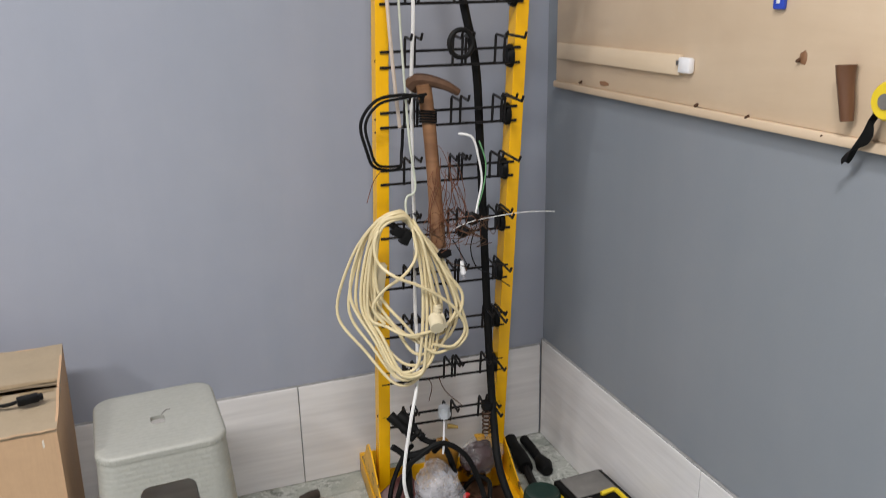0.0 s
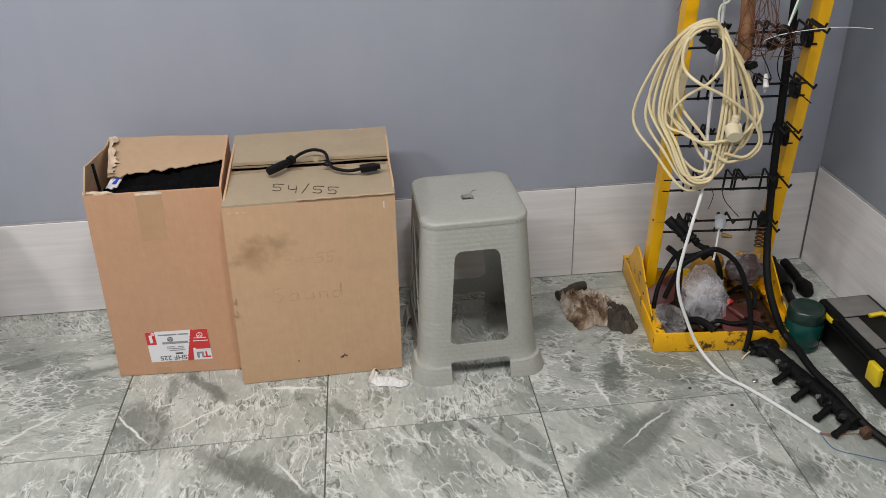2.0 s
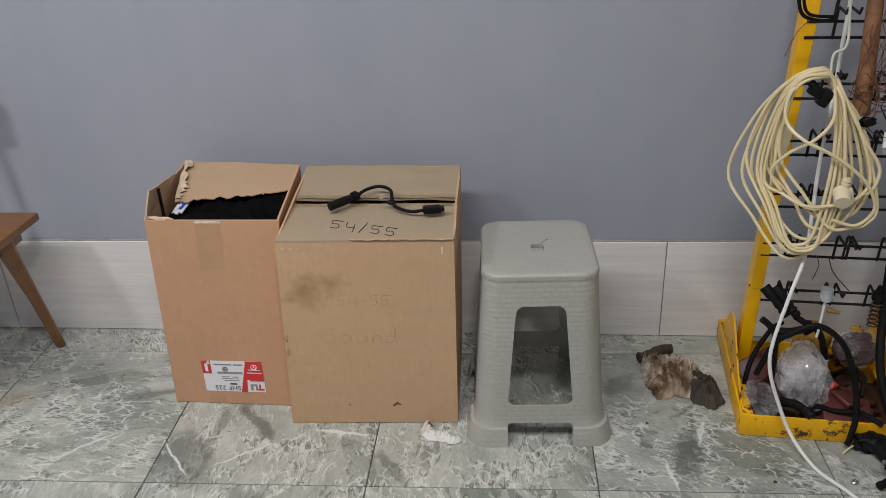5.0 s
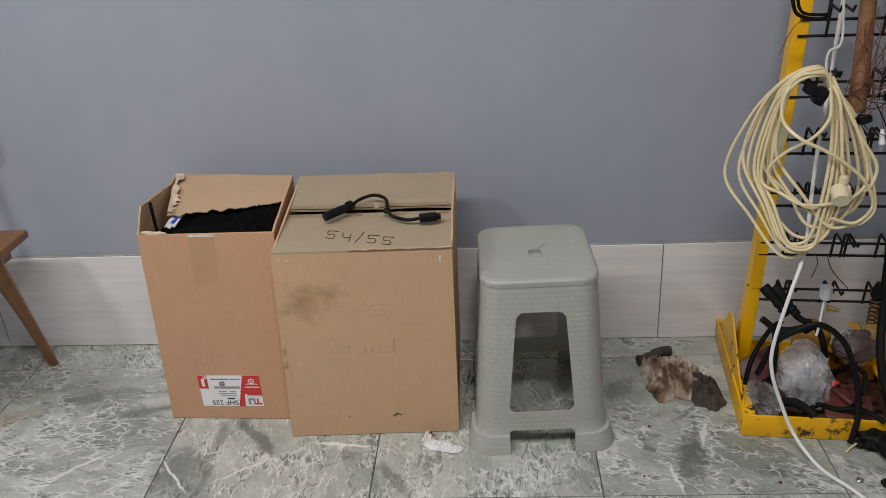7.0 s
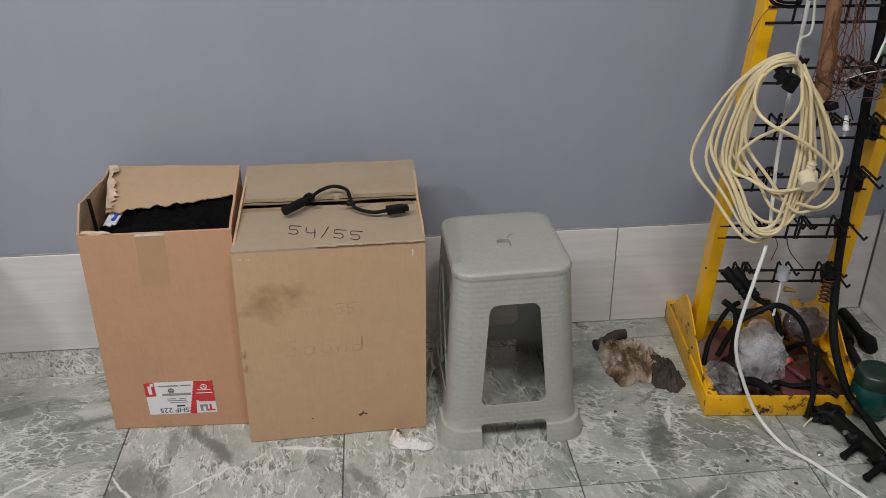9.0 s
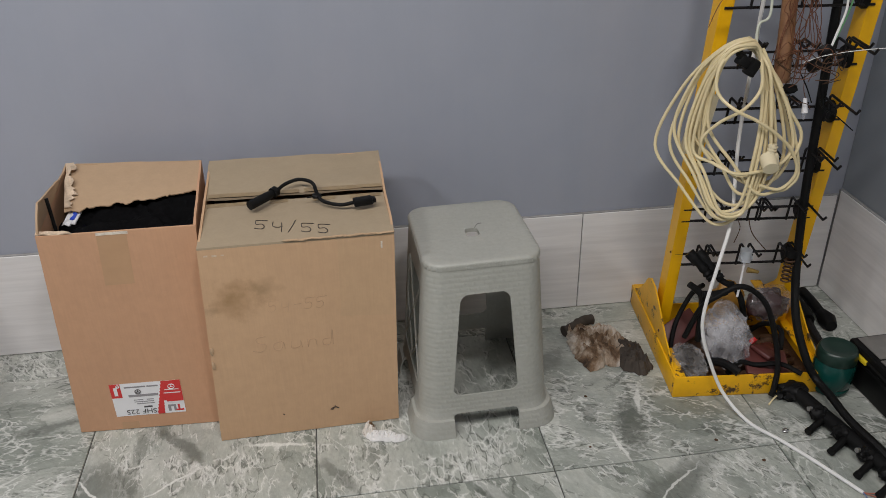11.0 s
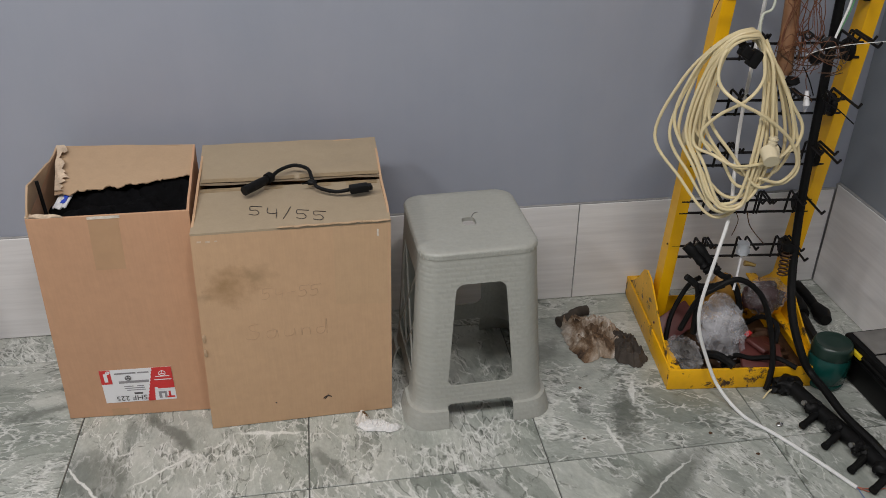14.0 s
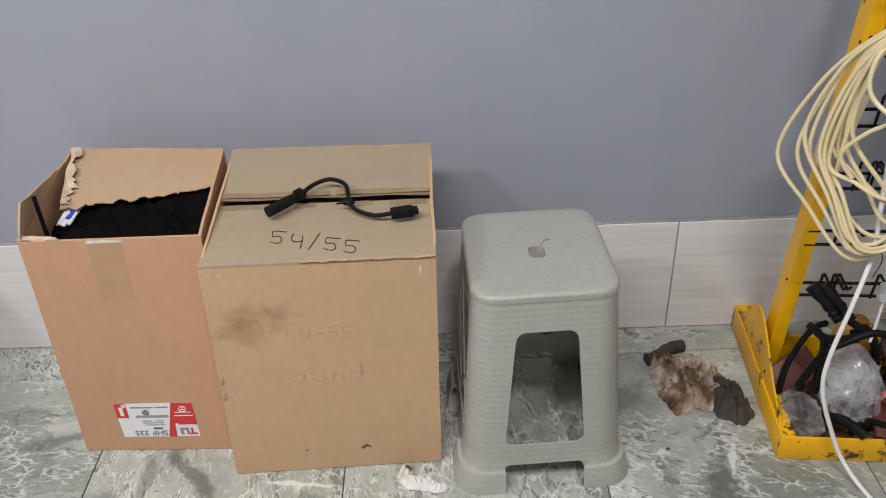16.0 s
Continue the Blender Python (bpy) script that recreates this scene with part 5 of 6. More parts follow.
hanging("black_hose", "thick black rubber hose hanging down the rack to the floor", "hose", [
    ("hose", [([(-0.44, -0.36, 1.62), (-0.392, -0.345, 1.36), (-0.352, -0.325, 1.2), (-0.340, -0.318, 1.03), (-0.333, -0.320, 0.83), (-0.328, -0.325, 0.65), (-0.323, -0.332, 0.465), (-0.326, -0.365, 0.30), (-0.334, -0.42, 0.19), (-0.318, -0.475, 0.10),
               (-0.296, -0.50, 0.055), (-0.290, -0.56, 0.048), (-0.290, -0.65, 0.045), (-0.272, -0.745, 0.04), (-0.252, -0.83, 0.022), (-0.225, -0.89, 0.013), (-0.192, -0.955, 0.012)], 0.0105)], RUBBER),
], (-0.36, -0.42, 0))


def sprinkler_rail():
    ob = thing("black_plastic_manifold", (-0.30, -0.67, 0), "black plastic manifold with stub pipes lying on the floor", "manifold")
    bm = B()
    axis = [(-0.345, -0.505, 0.024), (-0.325, -0.58, 0.020), (-0.305, -0.66, 0.020), (-0.287, -0.74, 0.020), (-0.268, -0.825, 0.020)]
    tube(bm, glide(axis, 6), 0.0185, 12)
    part("pipe", bm, PLASTIC, ob)
    for k, f in enumerate((0.30, 0.52, 0.76, 0.95)):
        p = Vector(axis[0]).lerp(Vector(axis[-1]), f)
        bm = B()
        tube(bm, [p, p + Vector((-0.030, -0.020, -0.004)), p + Vector((-0.062, -0.038, -0.008))], lambda s: 0.0088 if s < 0.7 else 0.0075, 10)
        tube(bm, [p + Vector((-0.055, -0.034, -0.007)), p + Vector((-0.062, -0.038, -0.008))], 0.0094, 10)
        part("stub_pipe", bm, PLASTIC, ob)
        bm = B()
        crumple(bm, p + Vector((-0.012, 0.008, 0.004)), (0.021, 0.018, 0.017), k + 2, 0.35, 2, 3, 0.002)
        part("bracket", bm, PLASTIC, ob)
        if k in (0, 2):
            bm = B()
            tube(bm, [p + Vector((-0.028, 0.018, 0.012)), p + Vector((-0.036, 0.016, 0.014))], 0.006, 8)
            part("screw", bm, STEEL, ob, "bright screw head")
    bm = B()
    crumple(bm, (-0.352, -0.500, 0.022), (0.034, 0.026, 0.022), 9, 0.5, 2.4, 3, 0.002)
    part("connector", bm, PLASTIC, ob)
    bm = B()
    tube(bm, [(-0.262, -0.845, 0.018), (-0.258, -0.862, 0.017)], 0.014, 10)
    part("rusty_end", bm, RUST, ob)
    bm = B()
    tube(bm, glide([(-0.42, -0.52, 0.003), (-0.39, -0.50, 0.012), (-0.35, -0.497, 0.02)], 6), 0.0022, 6)
    part("wire", bm, CREAM, ob)


sprinkler_rail()


def hammer():
    ob = thing("hammer", (-0.48, -0.41, 0.79), "old wooden-handled hammer hung on the rack, wound with copper wire", "hammer")
    bm = B()
    tube(bm, glide([(-0.497, -0.37, 1.17), (-0.487, -0.37, 1.10), (-0.478, -0.375, 0.95), (-0.480, -0.40, 0.795)], 8), lambda s: 0.0185 - 0.003 * math.sin(s * 3.1), 10)
    part("handle", bm, HAFT, ob)
    bm = B()
    tube(bm, glide([(-0.520, -0.35, 1.162), (-0.508, -0.36, 1.175), (-0.485, -0.375, 1.176), (-0.45, -0.39, 1.165), (-0.422, -0.395, 1.148)], 6), lambda s: 0.020 - 0.012 * s, 8)
    part("head", bm, RUST, ob, "rusty pick-shaped head")
    bm = B()
    rng = random.Random(3)
    for k in range(20):
        x, z = -0.47 + rng.uniform(-0.02, 0.03), 1.05 - rng.random() * 0.12
        pts = [(x, -0.395, z)]
        for q in range(5):
            pts.append((pts[-1][0] + rng.uniform(-0.018, 0.022), pts[-1][1] + rng.uniform(-0.012, 0.01), pts[-1][2] - rng.uniform(0.01, 0.055)))
        tube(bm, glide(pts, 4), 0.0009, 4)
    for k in range(4):
        x = -0.47 + rng.uniform(-0.03, 0.03)
        pts = [(x + rng.uniform(-0.06, 0.06), -0.44 + rng.uniform(-0.03, 0.03), 0.85 + rng.uniform(-0.05, 0.05)) for q in range(5)]
        tube(bm, glide(pts, 5), 0.0008, 4)
    tagged(part("copper_wire", bm, COPPER, ob, "tangled copper strands"), kind="stuff")
    bm = B()
    for k in range(5):
        z = 1.11 - 0.006 * k
        tube(bm, [Vector((-0.488, -0.37, z)) + Vector((0.02 * math.cos(a * 0.524), 0.02 * math.sin(a * 0.524), 0.002 * math.sin(a))) for a in range(12)], 0.0022, 5, True)
    part("binding", bm, PLASTIC, ob)


hammer()
hanging("cable_loop", "loop of black twisted cable over the hooks and upright", "cable", [
    ("loop", [([(-0.505, -0.4, 1.145), (-0.56, -0.41, 1.153), (-0.62, -0.42, 1.145), (-0.655, -0.42, 1.10), (-0.645, -0.42, 1.04), (-0.625, -0.41, 1.0), (-0.57, -0.4, 0.99), (-0.555, -0.38, 1.02), (-0.55, -0.38, 1.075)], 0.0037),
              ([(-0.5, -0.4, 1.15), (-0.555, -0.415, 1.147), (-0.615, -0.425, 1.138), (-0.646, -0.425, 1.098), (-0.638, -0.425, 1.045), (-0.62, -0.417, 1.006), (-0.565, -0.4, 0.996)], 0.0032)], RUBBER)], (-0.58, -0.43, 1.0))
ring_thing = thing("rubber_ring", (-0.435, -0.42, 1.22), "small black rubber ring hung on a hook", "ring")
part("ring", tube(B(), [Vector((-0.432, -0.44, 1.257)) + Vector((0.027 * math.cos(a * 0.314), 0, 0.029 * math.sin(a * 0.314))) for a in range(20)], 0.0055, 8, True), RUBBER, ring_thing)

clamp = thing("black_clamp", (-0.555, -0.43, 0.83), "black plastic clamp gripping the hook above the coil", "clamp")
bm = B()
box(bm, (-0.022, -0.012, -0.011), (0.022, 0.012, 0.011), 0.004, Matrix.Translation((-0.578, -0.424, 0.850)) @ Matrix.Rotation(radians(28), 4, "Y"))
box(bm, (-0.010, -0.014, -0.018), (0.010, 0.012, 0.018), 0.004, Matrix.Translation((-0.568, -0.431, 0.842)) @ Matrix.Rotation(radians(28), 4, "Y"))
tube(bm, [(-0.598, -0.426, 0.872), (-0.583, -0.426, 0.857)], 0.008, 8)
part("body", bm, PLASTIC, clamp)

tangle = thing("wire_tangle", (-0.41, -0.42, 0.82), "tangle of small wires, clips and a black relay on the hooks", "wires")
bm = B()
rng = random.Random(12)
for k in range(13):
    pts = [(-0.425 + rng.uniform(-0.05, 0.06), -0.41 + rng.uniform(-0.05, 0.04), 0.845 + rng.uniform(-0.04, 0.045))]
    for q in range(4):
        pts.append((pts[-1][0] + rng.uniform(-0.045, 0.045), pts[-1][1] + rng.uniform(-0.02, 0.02), pts[-1][2] + rng.uniform(-0.035, 0.025)))
    tube(bm, glide(pts, 5), 0.0010, 4)
tagged(part("thin_wire", bm, RUST, tangle), kind="stuff")
for k, (place, size) in enumerate((((-0.40, -0.415, 0.862), (0.018, 0.014, 0.016)), ((-0.425, -0.42, 0.835), (0.016, 0.013, 0.014)), ((-0.475, -0.43, 0.79), (0.017, 0.013, 0.011)))):
    part("relay", crumple(B(), place, size, k + 2, 0.4, 2, 2), PLASTIC, tangle)
bm = B()
tube(bm, glide([(-0.455, -0.43, 0.82), (-0.44, -0.44, 0.79), (-0.425, -0.44, 0.76)], 6), 0.0014, 5)
tube(bm, glide([(-0.395, -0.43, 0.85), (-0.415, -0.44, 0.80), (-0.40, -0.44, 0.75), (-0.36, -0.44, 0.725), (-0.315, -0.44, 0.69)], 6), 0.0014, 5)
part("thin_wire", bm, RUBBER, tangle)
part("thin_wire", tube(B(), glide([(-0.5, -0.36, 0.446), (-0.491, -0.36, 0.422), (-0.5, -0.36, 0.384)], 6), 0.0011, 5), RUST, tangle)
part("thin_wire", tube(B(), glide([(-0.472, -0.36, 0.444), (-0.456, -0.36, 0.404), (-0.413, -0.36, 0.355)], 6), 0.0013, 5), RUST, tangle)
part("thin_wire", tube(B(), glide([(-0.582, -0.33, 0.982), (-0.609, -0.33, 0.951), (-0.627, -0.33, 0.902)], 6), 0.0010, 5), COPPER, tangle)
bulb = thing("small_bulb", (-0.42, -0.425, 0.71), "small white lamp holder with a clear bulb on the hook rail", "bulb")
part("holder", tube(B(), [(-0.432, -0.425, 0.765), (-0.431, -0.428, 0.748), (-0.430, -0.43, 0.735)], lambda s: 0.0042 + 0.003 * s, 10), WHITE, bulb)
part("bulb", tube(B(), [(-0.431, -0.43, 0.738), (-0.4305, -0.43, 0.728), (-0.430, -0.43, 0.720)], lambda s: 0.007 - 0.004 * s, 10), BAG, bulb)

# things on the lowest rails
grips = thing("cable_glands", (-0.56, -0.33, 0.27), "pair of black ribbed rubber connectors on the lowest rail", "connector")
for dx, dz in ((-0.004, 0.012), (0.019, 0.012)):
    bm = B()
    tube(bm, glide([(-0.590 + dx, -0.325, 0.333 + dz), (-0.573 + dx, -0.340, 0.315 + dz), (-0.550 + dx, -0.358, 0.288 + dz), (-0.540 + dx, -0.366, 0.276 + dz)], 5), lambda s: 0.0135 if s < 0.3 else 0.0105 + 0.002 * math.sin(s * 40), 12)
    part("grip", bm, RUBBER, grips)
part("lead", tube(B(), glide([(-0.525, -0.362, 0.286), (-0.505, -0.372, 0.275), (-0.49, -0.372, 0.272)], 5), 0.008, 8), RUBBER, grips)
tap = thing("small_valve", (-0.44, -0.34, 0.30), "small white plastic valve with a brass tip", "valve")
bm = B()
tube(bm, [(-0.455, -0.345, 0.352), (-0.455, -0.346, 0.322)], 0.0145, 12)
tube(bm, [(-0.470, -0.347, 0.330), (-0.440, -0.347, 0.330)], 0.008, 8)
part("body", bm, plain("grey_white_plastic", (0.52, 0.55, 0.58), 0.4), tap)
part("tip", tube(B(), [(-0.452, -0.36, 0.303), (-0.440, -0.363, 0.301), (-0.426, -0.367, 0.298)], lambda s: 0.0075 - 0.0035 * s, 10), plain("old_brass", (0.45, 0.31, 0.10), 0.4, 0.8), tap)
part("stem", tube(B(), [(-0.455, -0.346, 0.325), (-0.462, -0.355, 0.24), (-0.466, -0.36, 0.225)], 0.003, 6), WHITE, tap)
spring = thing("steel_spring", (-0.335, -0.345, 0.25), "steel coil spring clipped to the lowest rail", "spring")
part("coil", tube(B(), [Vector((-0.338 + 0.013 * math.cos(a * 0.6), -0.352 + 0.013 * math.sin(a * 0.6), 0.252 + 0.0011 * a)) for a in range(70)], 0.0022, 6), RUST, spring)
part("cap", tube(B(), [(-0.338, -0.352, 0.328), (-0.338, -0.352, 0.345)], 0.016, 10), RUBBER, spring)

# ---- what lies in the tray ----
def crushed_film(centre, radii, seed, lean=(0, 0)):
    """Thin film crushed into flat facets with sharp creases between them."""
    bm = B()
    made = bmesh.ops.create_icosphere(bm, subdivisions=4, radius=1.0)["verts"]
    for v in made:
        q = v.co * 2.4 + Vector((seed, seed * 1.7, 0))
        near = noise.voronoi(q)[0]
        crease = max(0.0, 1 - 5.0 * (near[1] - near[0]))
        r = 1 - 0.30 * near[0] + 0.11 * crease + 0.12 * noise.noise(q * 0.7)
        z = v.co.z * r
        v.co = Vector((centre[0] + v.co.x * r * radii[0] + lean[0] * z, centre[1] + v.co.y * r * radii[1] + lean[1] * z, max(0.012, centre[2] + z * radii[2])))
    return bm


bag = thing("plastic_bag", (-0.49, -0.37, 0.01), "crumpled clear plastic bag lying in the yellow tray", "bag")
part("film", crushed_film((-0.480, -0.362, 0.112), (0.070, 0.060, 0.098), 1.3, (-0.012, 0.02)), BAG, bag, smooth=False)
part("inner_film", crushed_film((-0.478, -0.352, 0.105), (0.058, 0.048, 0.082), 2.7, (-0.012, 0.02)), BAG_IN, bag, smooth=False)
part("filling", crumple(B(), (-0.475, -0.35, 0.060), (0.036, 0.034, 0.040), 3.3, 0.4, 1.6, 3), plain("grey_clutter", (0.12, 0.11, 0.11), 0.5, scale=30, vary=0.5), bag)
bag2 = thing("plastic_bag", (-0.585, -0.38, 0.01), "small dirty crumpled plastic bag in the tray", "bag")
part("film", crushed_film((-0.583, -0.385, 0.052), (0.050, 0.070, 0.050), 5.1), BAG2, bag2, smooth=False)
part("filling", crumple(B(), (-0.578, -0.385, 0.040), (0.038, 0.050, 0.026), 6.1, 0.6, 2.2, 4, 0.012), plain("oily_bits", (0.09, 0.08, 0.07), 0.5, vary=0.6), bag2)
bag3 = thing("plastic_bag", (-0.33, -0.30, 0.10), "dark bag of maroon parts leaning on the upright", "bag")
part("film", crushed_film((-0.330, -0.285, 0.150), (0.066, 0.048, 0.058), 7.7), BAG3, bag3, smooth=False)
part("filling", crumple(B(), (-0.330, -0.28, 0.140), (0.052, 0.034, 0.042), 8.7, 0.3, 1.5, 4), plain("dark_maroon_bits", (0.05, 0.022, 0.022), 0.4, vary=0.5), bag3)
for pos, rot, size in (((-0.385, -0.415, 0.050), (18, 8, -12), (0.055, 0.045, 0.007)), ((-0.565, -0.285, 0.085), (40, -20, 20), (0.055, 0.035, 0.006)), ((-0.36, -0.38, 0.06), (8, 20, 30), (0.05, 0.03, 0.006))):
    pl = thing("brake_pad", pos, "dull maroon plastic plate lying in the tray", "plate", group="plates in the tray")
    bm = B()
    box(bm, [-s for s in size], size, 0.004, pose(*pos, *rot))
    part("plate", bm, MAROON, pl)
redbit = thing("red_connector", (-0.405, -0.36, 0.08), "small bright red plastic connector in the tray", "connector")
bm = B()
box(bm, (-0.008, -0.006, -0.007), (0.008, 0.006, 0.007), 0.002, pose(-0.408, -0.375, 0.095, 20, 10, 30))
part("body", bm, RED, redbit)
hanging("black_hose", "arched black rubber hose springing out of the tray", "hose", [
    ("hose", [([(-0.60, -0.38, 0.13), (-0.575, -0.395, 0.225), (-0.545, -0.405, 0.262), (-0.485, -0.41, 0.288), (-0.425, -0.42, 0.243), (-0.392, -0.44, 0.155), (-0.386, -0.47, 0.08), (-0.398, -0.492, 0.03), (-0.405, -0.498, 0.012)], 0.0072)], RUBBER),
    ("nozzle", [([(-0.605, -0.375, 0.285), (-0.585, -0.38, 0.268), (-0.57, -0.385, 0.24), (-0.565, -0.385, 0.12)], 0.0085)], RUBBER),
    ("joint", [([(-0.575, -0.39, 0.262), (-0.545, -0.40, 0.266), (-0.52, -0.405, 0.275)], 0.0095)], RUBBER)], (-0.49, -0.41, 0.012))
for pts, r in (([(-0.61, -0.33, 0.05), (-0.59, -0.30, 0.12), (-0.55, -0.28, 0.19), (-0.53, -0.30, 0.23)], 0.0065),
               ([(-0.50, -0.44, 0.05), (-0.46, -0.42, 0.065), (-0.42, -0.43, 0.06), (-0.37, -0.455, 0.075), (-0.33, -0.49, 0.066)], 0.0065),
               ([(-0.54, -0.40, 0.06), (-0.515, -0.425, 0.075), (-0.495, -0.455, 0.075), (-0.485, -0.468, 0.07)], 0.011),
               ([(-0.40, -0.30, 0.05), (-0.37, -0.34, 0.12), (-0.355, -0.40, 0.14), (-0.37, -0.44, 0.11)], 0.0065),
               ([(-0.47, -0.30, 0.2), (-0.455, -0.32, 0.225), (-0.44, -0.335, 0.20), (-0.43, -0.35, 0.15)], 0.008)):
    hanging("black_hose", "short black rubber hose lying tangled in the tray", "hose", [("hose", [(pts, r)], RUBBER)], pts[0])
junk = thing("scrap_parts", (-0.47, -0.33, 0.01), "oily scrap parts covering the tray floor", "scrap", kind="stuff")
bm = B()
rng = random.Random(21)
for k in range(46):
    u, d = rng.uniform(0.03, 0.34), rng.uniform(0.03, 0.24)
    p = R(u, d, 0.018 + 0.02 * rng.random(), False)
    if rng.random() < 0.5:
        box(bm, (-0.02, -0.008, -0.006), (0.02, 0.008, 0.006), 0.002, pose(*p, rng.uniform(-30, 30), rng.uniform(-30, 30), rng.uniform(0, 180)))
    else:
        crumple(bm, p, (0.018, 0.014, 0.011), k, 0.5, 2, 2)
part("scraps", bm, RUST, junk)
orange = thing("orange_cap", (-0.42, -0.27, 0.12), "dull orange plastic cover at the back of the tray", "cover")
part("shell", crumple(B(), (-0.425, -0.235, 0.135), (0.045, 0.03, 0.055), 4.4, 0.25, 1.5, 3), plain("orange_brown_plastic", (0.42, 0.21, 0.03), 0.45, vary=0.4), orange)

# ---- round the rack on the floor ----
rag = thing("dirty_rag", (-0.74, -0.25, 0), "crumpled brown-stained rag beside the rack foot", "rag")
bm = B()
drape(bm, (-0.765, -0.222), (0.082, 0.098), 0.046, 1.7, -10, 190, 34)
part("cloth", bm, RAG, rag)
part("oily_end", drape(B(), (-0.697, -0.284), (0.042, 0.078), 0.040, 4.1, 12, 150, 38), RAGDARK, rag, "oil-blackened end of the rag")
part("oily_end", tube(B(), glide([(-0.848, -0.152, 0.015), (-0.815, -0.136, 0.017), (-0.780, -0.112, 0.018), (-0.752, -0.104, 0.016)], 7), lambda s: 0.0150 + 0.004 * noise.noise(Vector((s * 9, 1, 4))), 14), RAGDARK, rag, "rolled oil-blackened edge")
for k, (x, y, turned_by) in enumerate(((-0.822, -0.182, 30), (-0.806, -0.200, 24), (-0.790, -0.180, 38))):
    part("fold", drape(B(), (x, y), (0.012, 0.042), 0.050, 6.0 + k, turned_by, 60, 40), RAG, rag)

jar = thing("green_jar", (-0.236, -0.473, 0), "dark green plastic jar with a screw lid", "jar")
part("body", lathe(B(), [(0.040, 0.001), (0.045, 0.004), (0.0475, 0.012), (0.0475, 0.018), (0.046, 0.020), (0.0475, 0.022), (0.0495, 0.05), (0.0500, 0.082), (0.047, 0.088), (0.0455, 0.092)], (-0.236, -0.473, 0)), GREEN, jar)
part("lid", lathe(B(), [(0.0455, 0.0925), (0.0485, 0.094), (0.0495, 0.100), (0.0485, 0.112), (0.0475, 0.118), (0.046, 0.124), (0.042, 0.127), (0.040, 0.1255), (0.02, 0.1255)], (-0.236, -0.473, 0)), GREENLID, jar, "dusty dark green screw lid")


def toolbox():
    ob = thing("toolbox", (-0.106, -0.61, 0), "small black plastic toolbox with yellow latches and handle", "toolbox", rz=2.5)
    T = lambda bm, lo, hi, bv: box(bm, lo, hi, bv, None)
    bm = B()
    box(bm, (-0.066, -0.165, 0.002), (0.066, 0.165, 0.088), 0.008)
    for v in bm.verts:
        f = 0.93 + 0.07 * v.co.z / 0.09
        v.co.x *= f
        v.co.y *= f
    part("body", bm, PLASTIC, ob, world_space=False)
    part("lid", T(B(), (-0.074, -0.176, 0.0885), (0.074, 0.176, 0.126), 0.008), PLASTIC, ob, world_space=False)
    part("rim", T(B(), (-0.076, -0.178, 0.084), (0.076, 0.178, 0.092), 0.002), PLASTIC, ob, world_space=False)
    part("lid_panel", T(B(), (-0.058, 0.075, 0.1265), (0.058, 0.165, 0.1295), 0.001), LIDGREY, ob, "dusty grey compartment lid", world_space=False)
    part("lid_panel", T(B(), (-0.058, -0.165, 0.1265), (0.058, -0.075, 0.1295), 0.001), LIDGREY, ob, "dusty grey compartment lid", world_space=False)
    part("lid_panel", T(B(), (-0.062, -0.070, 0.1265), (-0.025, 0.068, 0.1295), 0.001), LIDGREY, ob, world_space=False)
    bm = B()
    tube(bm, [(0.005, 0.066, 0.131), (0.040, 0.066, 0.134), (0.046, 0.060, 0.134), (0.046, -0.060, 0.134), (0.040, -0.066, 0.134), (0.005, -0.066, 0.131)], 0.0062, 6)
    part("handle", bm, YPLASTIC, ob, "flat yellow carrying handle", world_space=False)
    for y, tilt in ((-0.112, 0.007), (0.112, 0.0)):
        bm = B()
        box(bm, (-0.083 - tilt, y - 0.022, 0.060 if tilt else 0.099), (-0.0745, y + 0.022, 0.112), 0.003)
        part("latch", bm, YPLASTIC, ob, "yellow snap latch", world_space=False)
    bm = B()
    tube(bm, [(-0.076, -0.165, 0.107), (-0.076, 0.165, 0.107)], 0.004, 6)
    part("hinge", bm, PLASTIC, ob, world_space=False)


toolbox()
shears = thing("bolt_cutter", (-0.13, -0.2, 0), "black-gripped bolt cutter lying on the floor in the corner", "tool")
part("grip", tube(B(), glide([(-0.130, -0.045, 0.020), (-0.140, -0.12, 0.022), (-0.155, -0.21, 0.020)], 6), lambda s: 0.0205 - 0.003 * math.sin(6 * s), 12), RUBBER, shears)
part("grip", tube(B(), glide([(-0.088, -0.055, 0.018), (-0.090, -0.12, 0.018), (-0.096, -0.18, 0.018)], 6), 0.0145, 12), RUBBER, shears)
part("shank", tube(B(), glide([(-0.152, -0.20, 0.018), (-0.168, -0.29, 0.015), (-0.178, -0.38, 0.014)], 6), 0.0125, 8), WIRE, shears)
part("knob", tube(B(), [(-0.094, -0.175, 0.018), (-0.098, -0.215, 0.019), (-0.102, -0.245, 0.018)], lambda s: 0.016 + 0.009 * math.sin(3.1 * s), 12), RUBBER, shears)
hanging("thin_hose", "thin clear-grey tubing looped on the floor by the toolbox", "tube", [
    ("tube", [([(-0.125, -0.775, 0.004), (-0.085, -0.782, 0.01), (-0.045, -0.780, 0.010), (-0.022, -0.80, 0.008), (-0.015, -0.845, 0.006), (-0.035, -0.875, 0.004), (-0.070, -0.872, 0.004), (-0.078, -0.84, 0.004), (-0.070, -0.82, 0.004)], 0.0022)], plain("grey_tubing", (0.36, 0.37, 0.40), 0.3))], (-0.06, -0.82, 0))

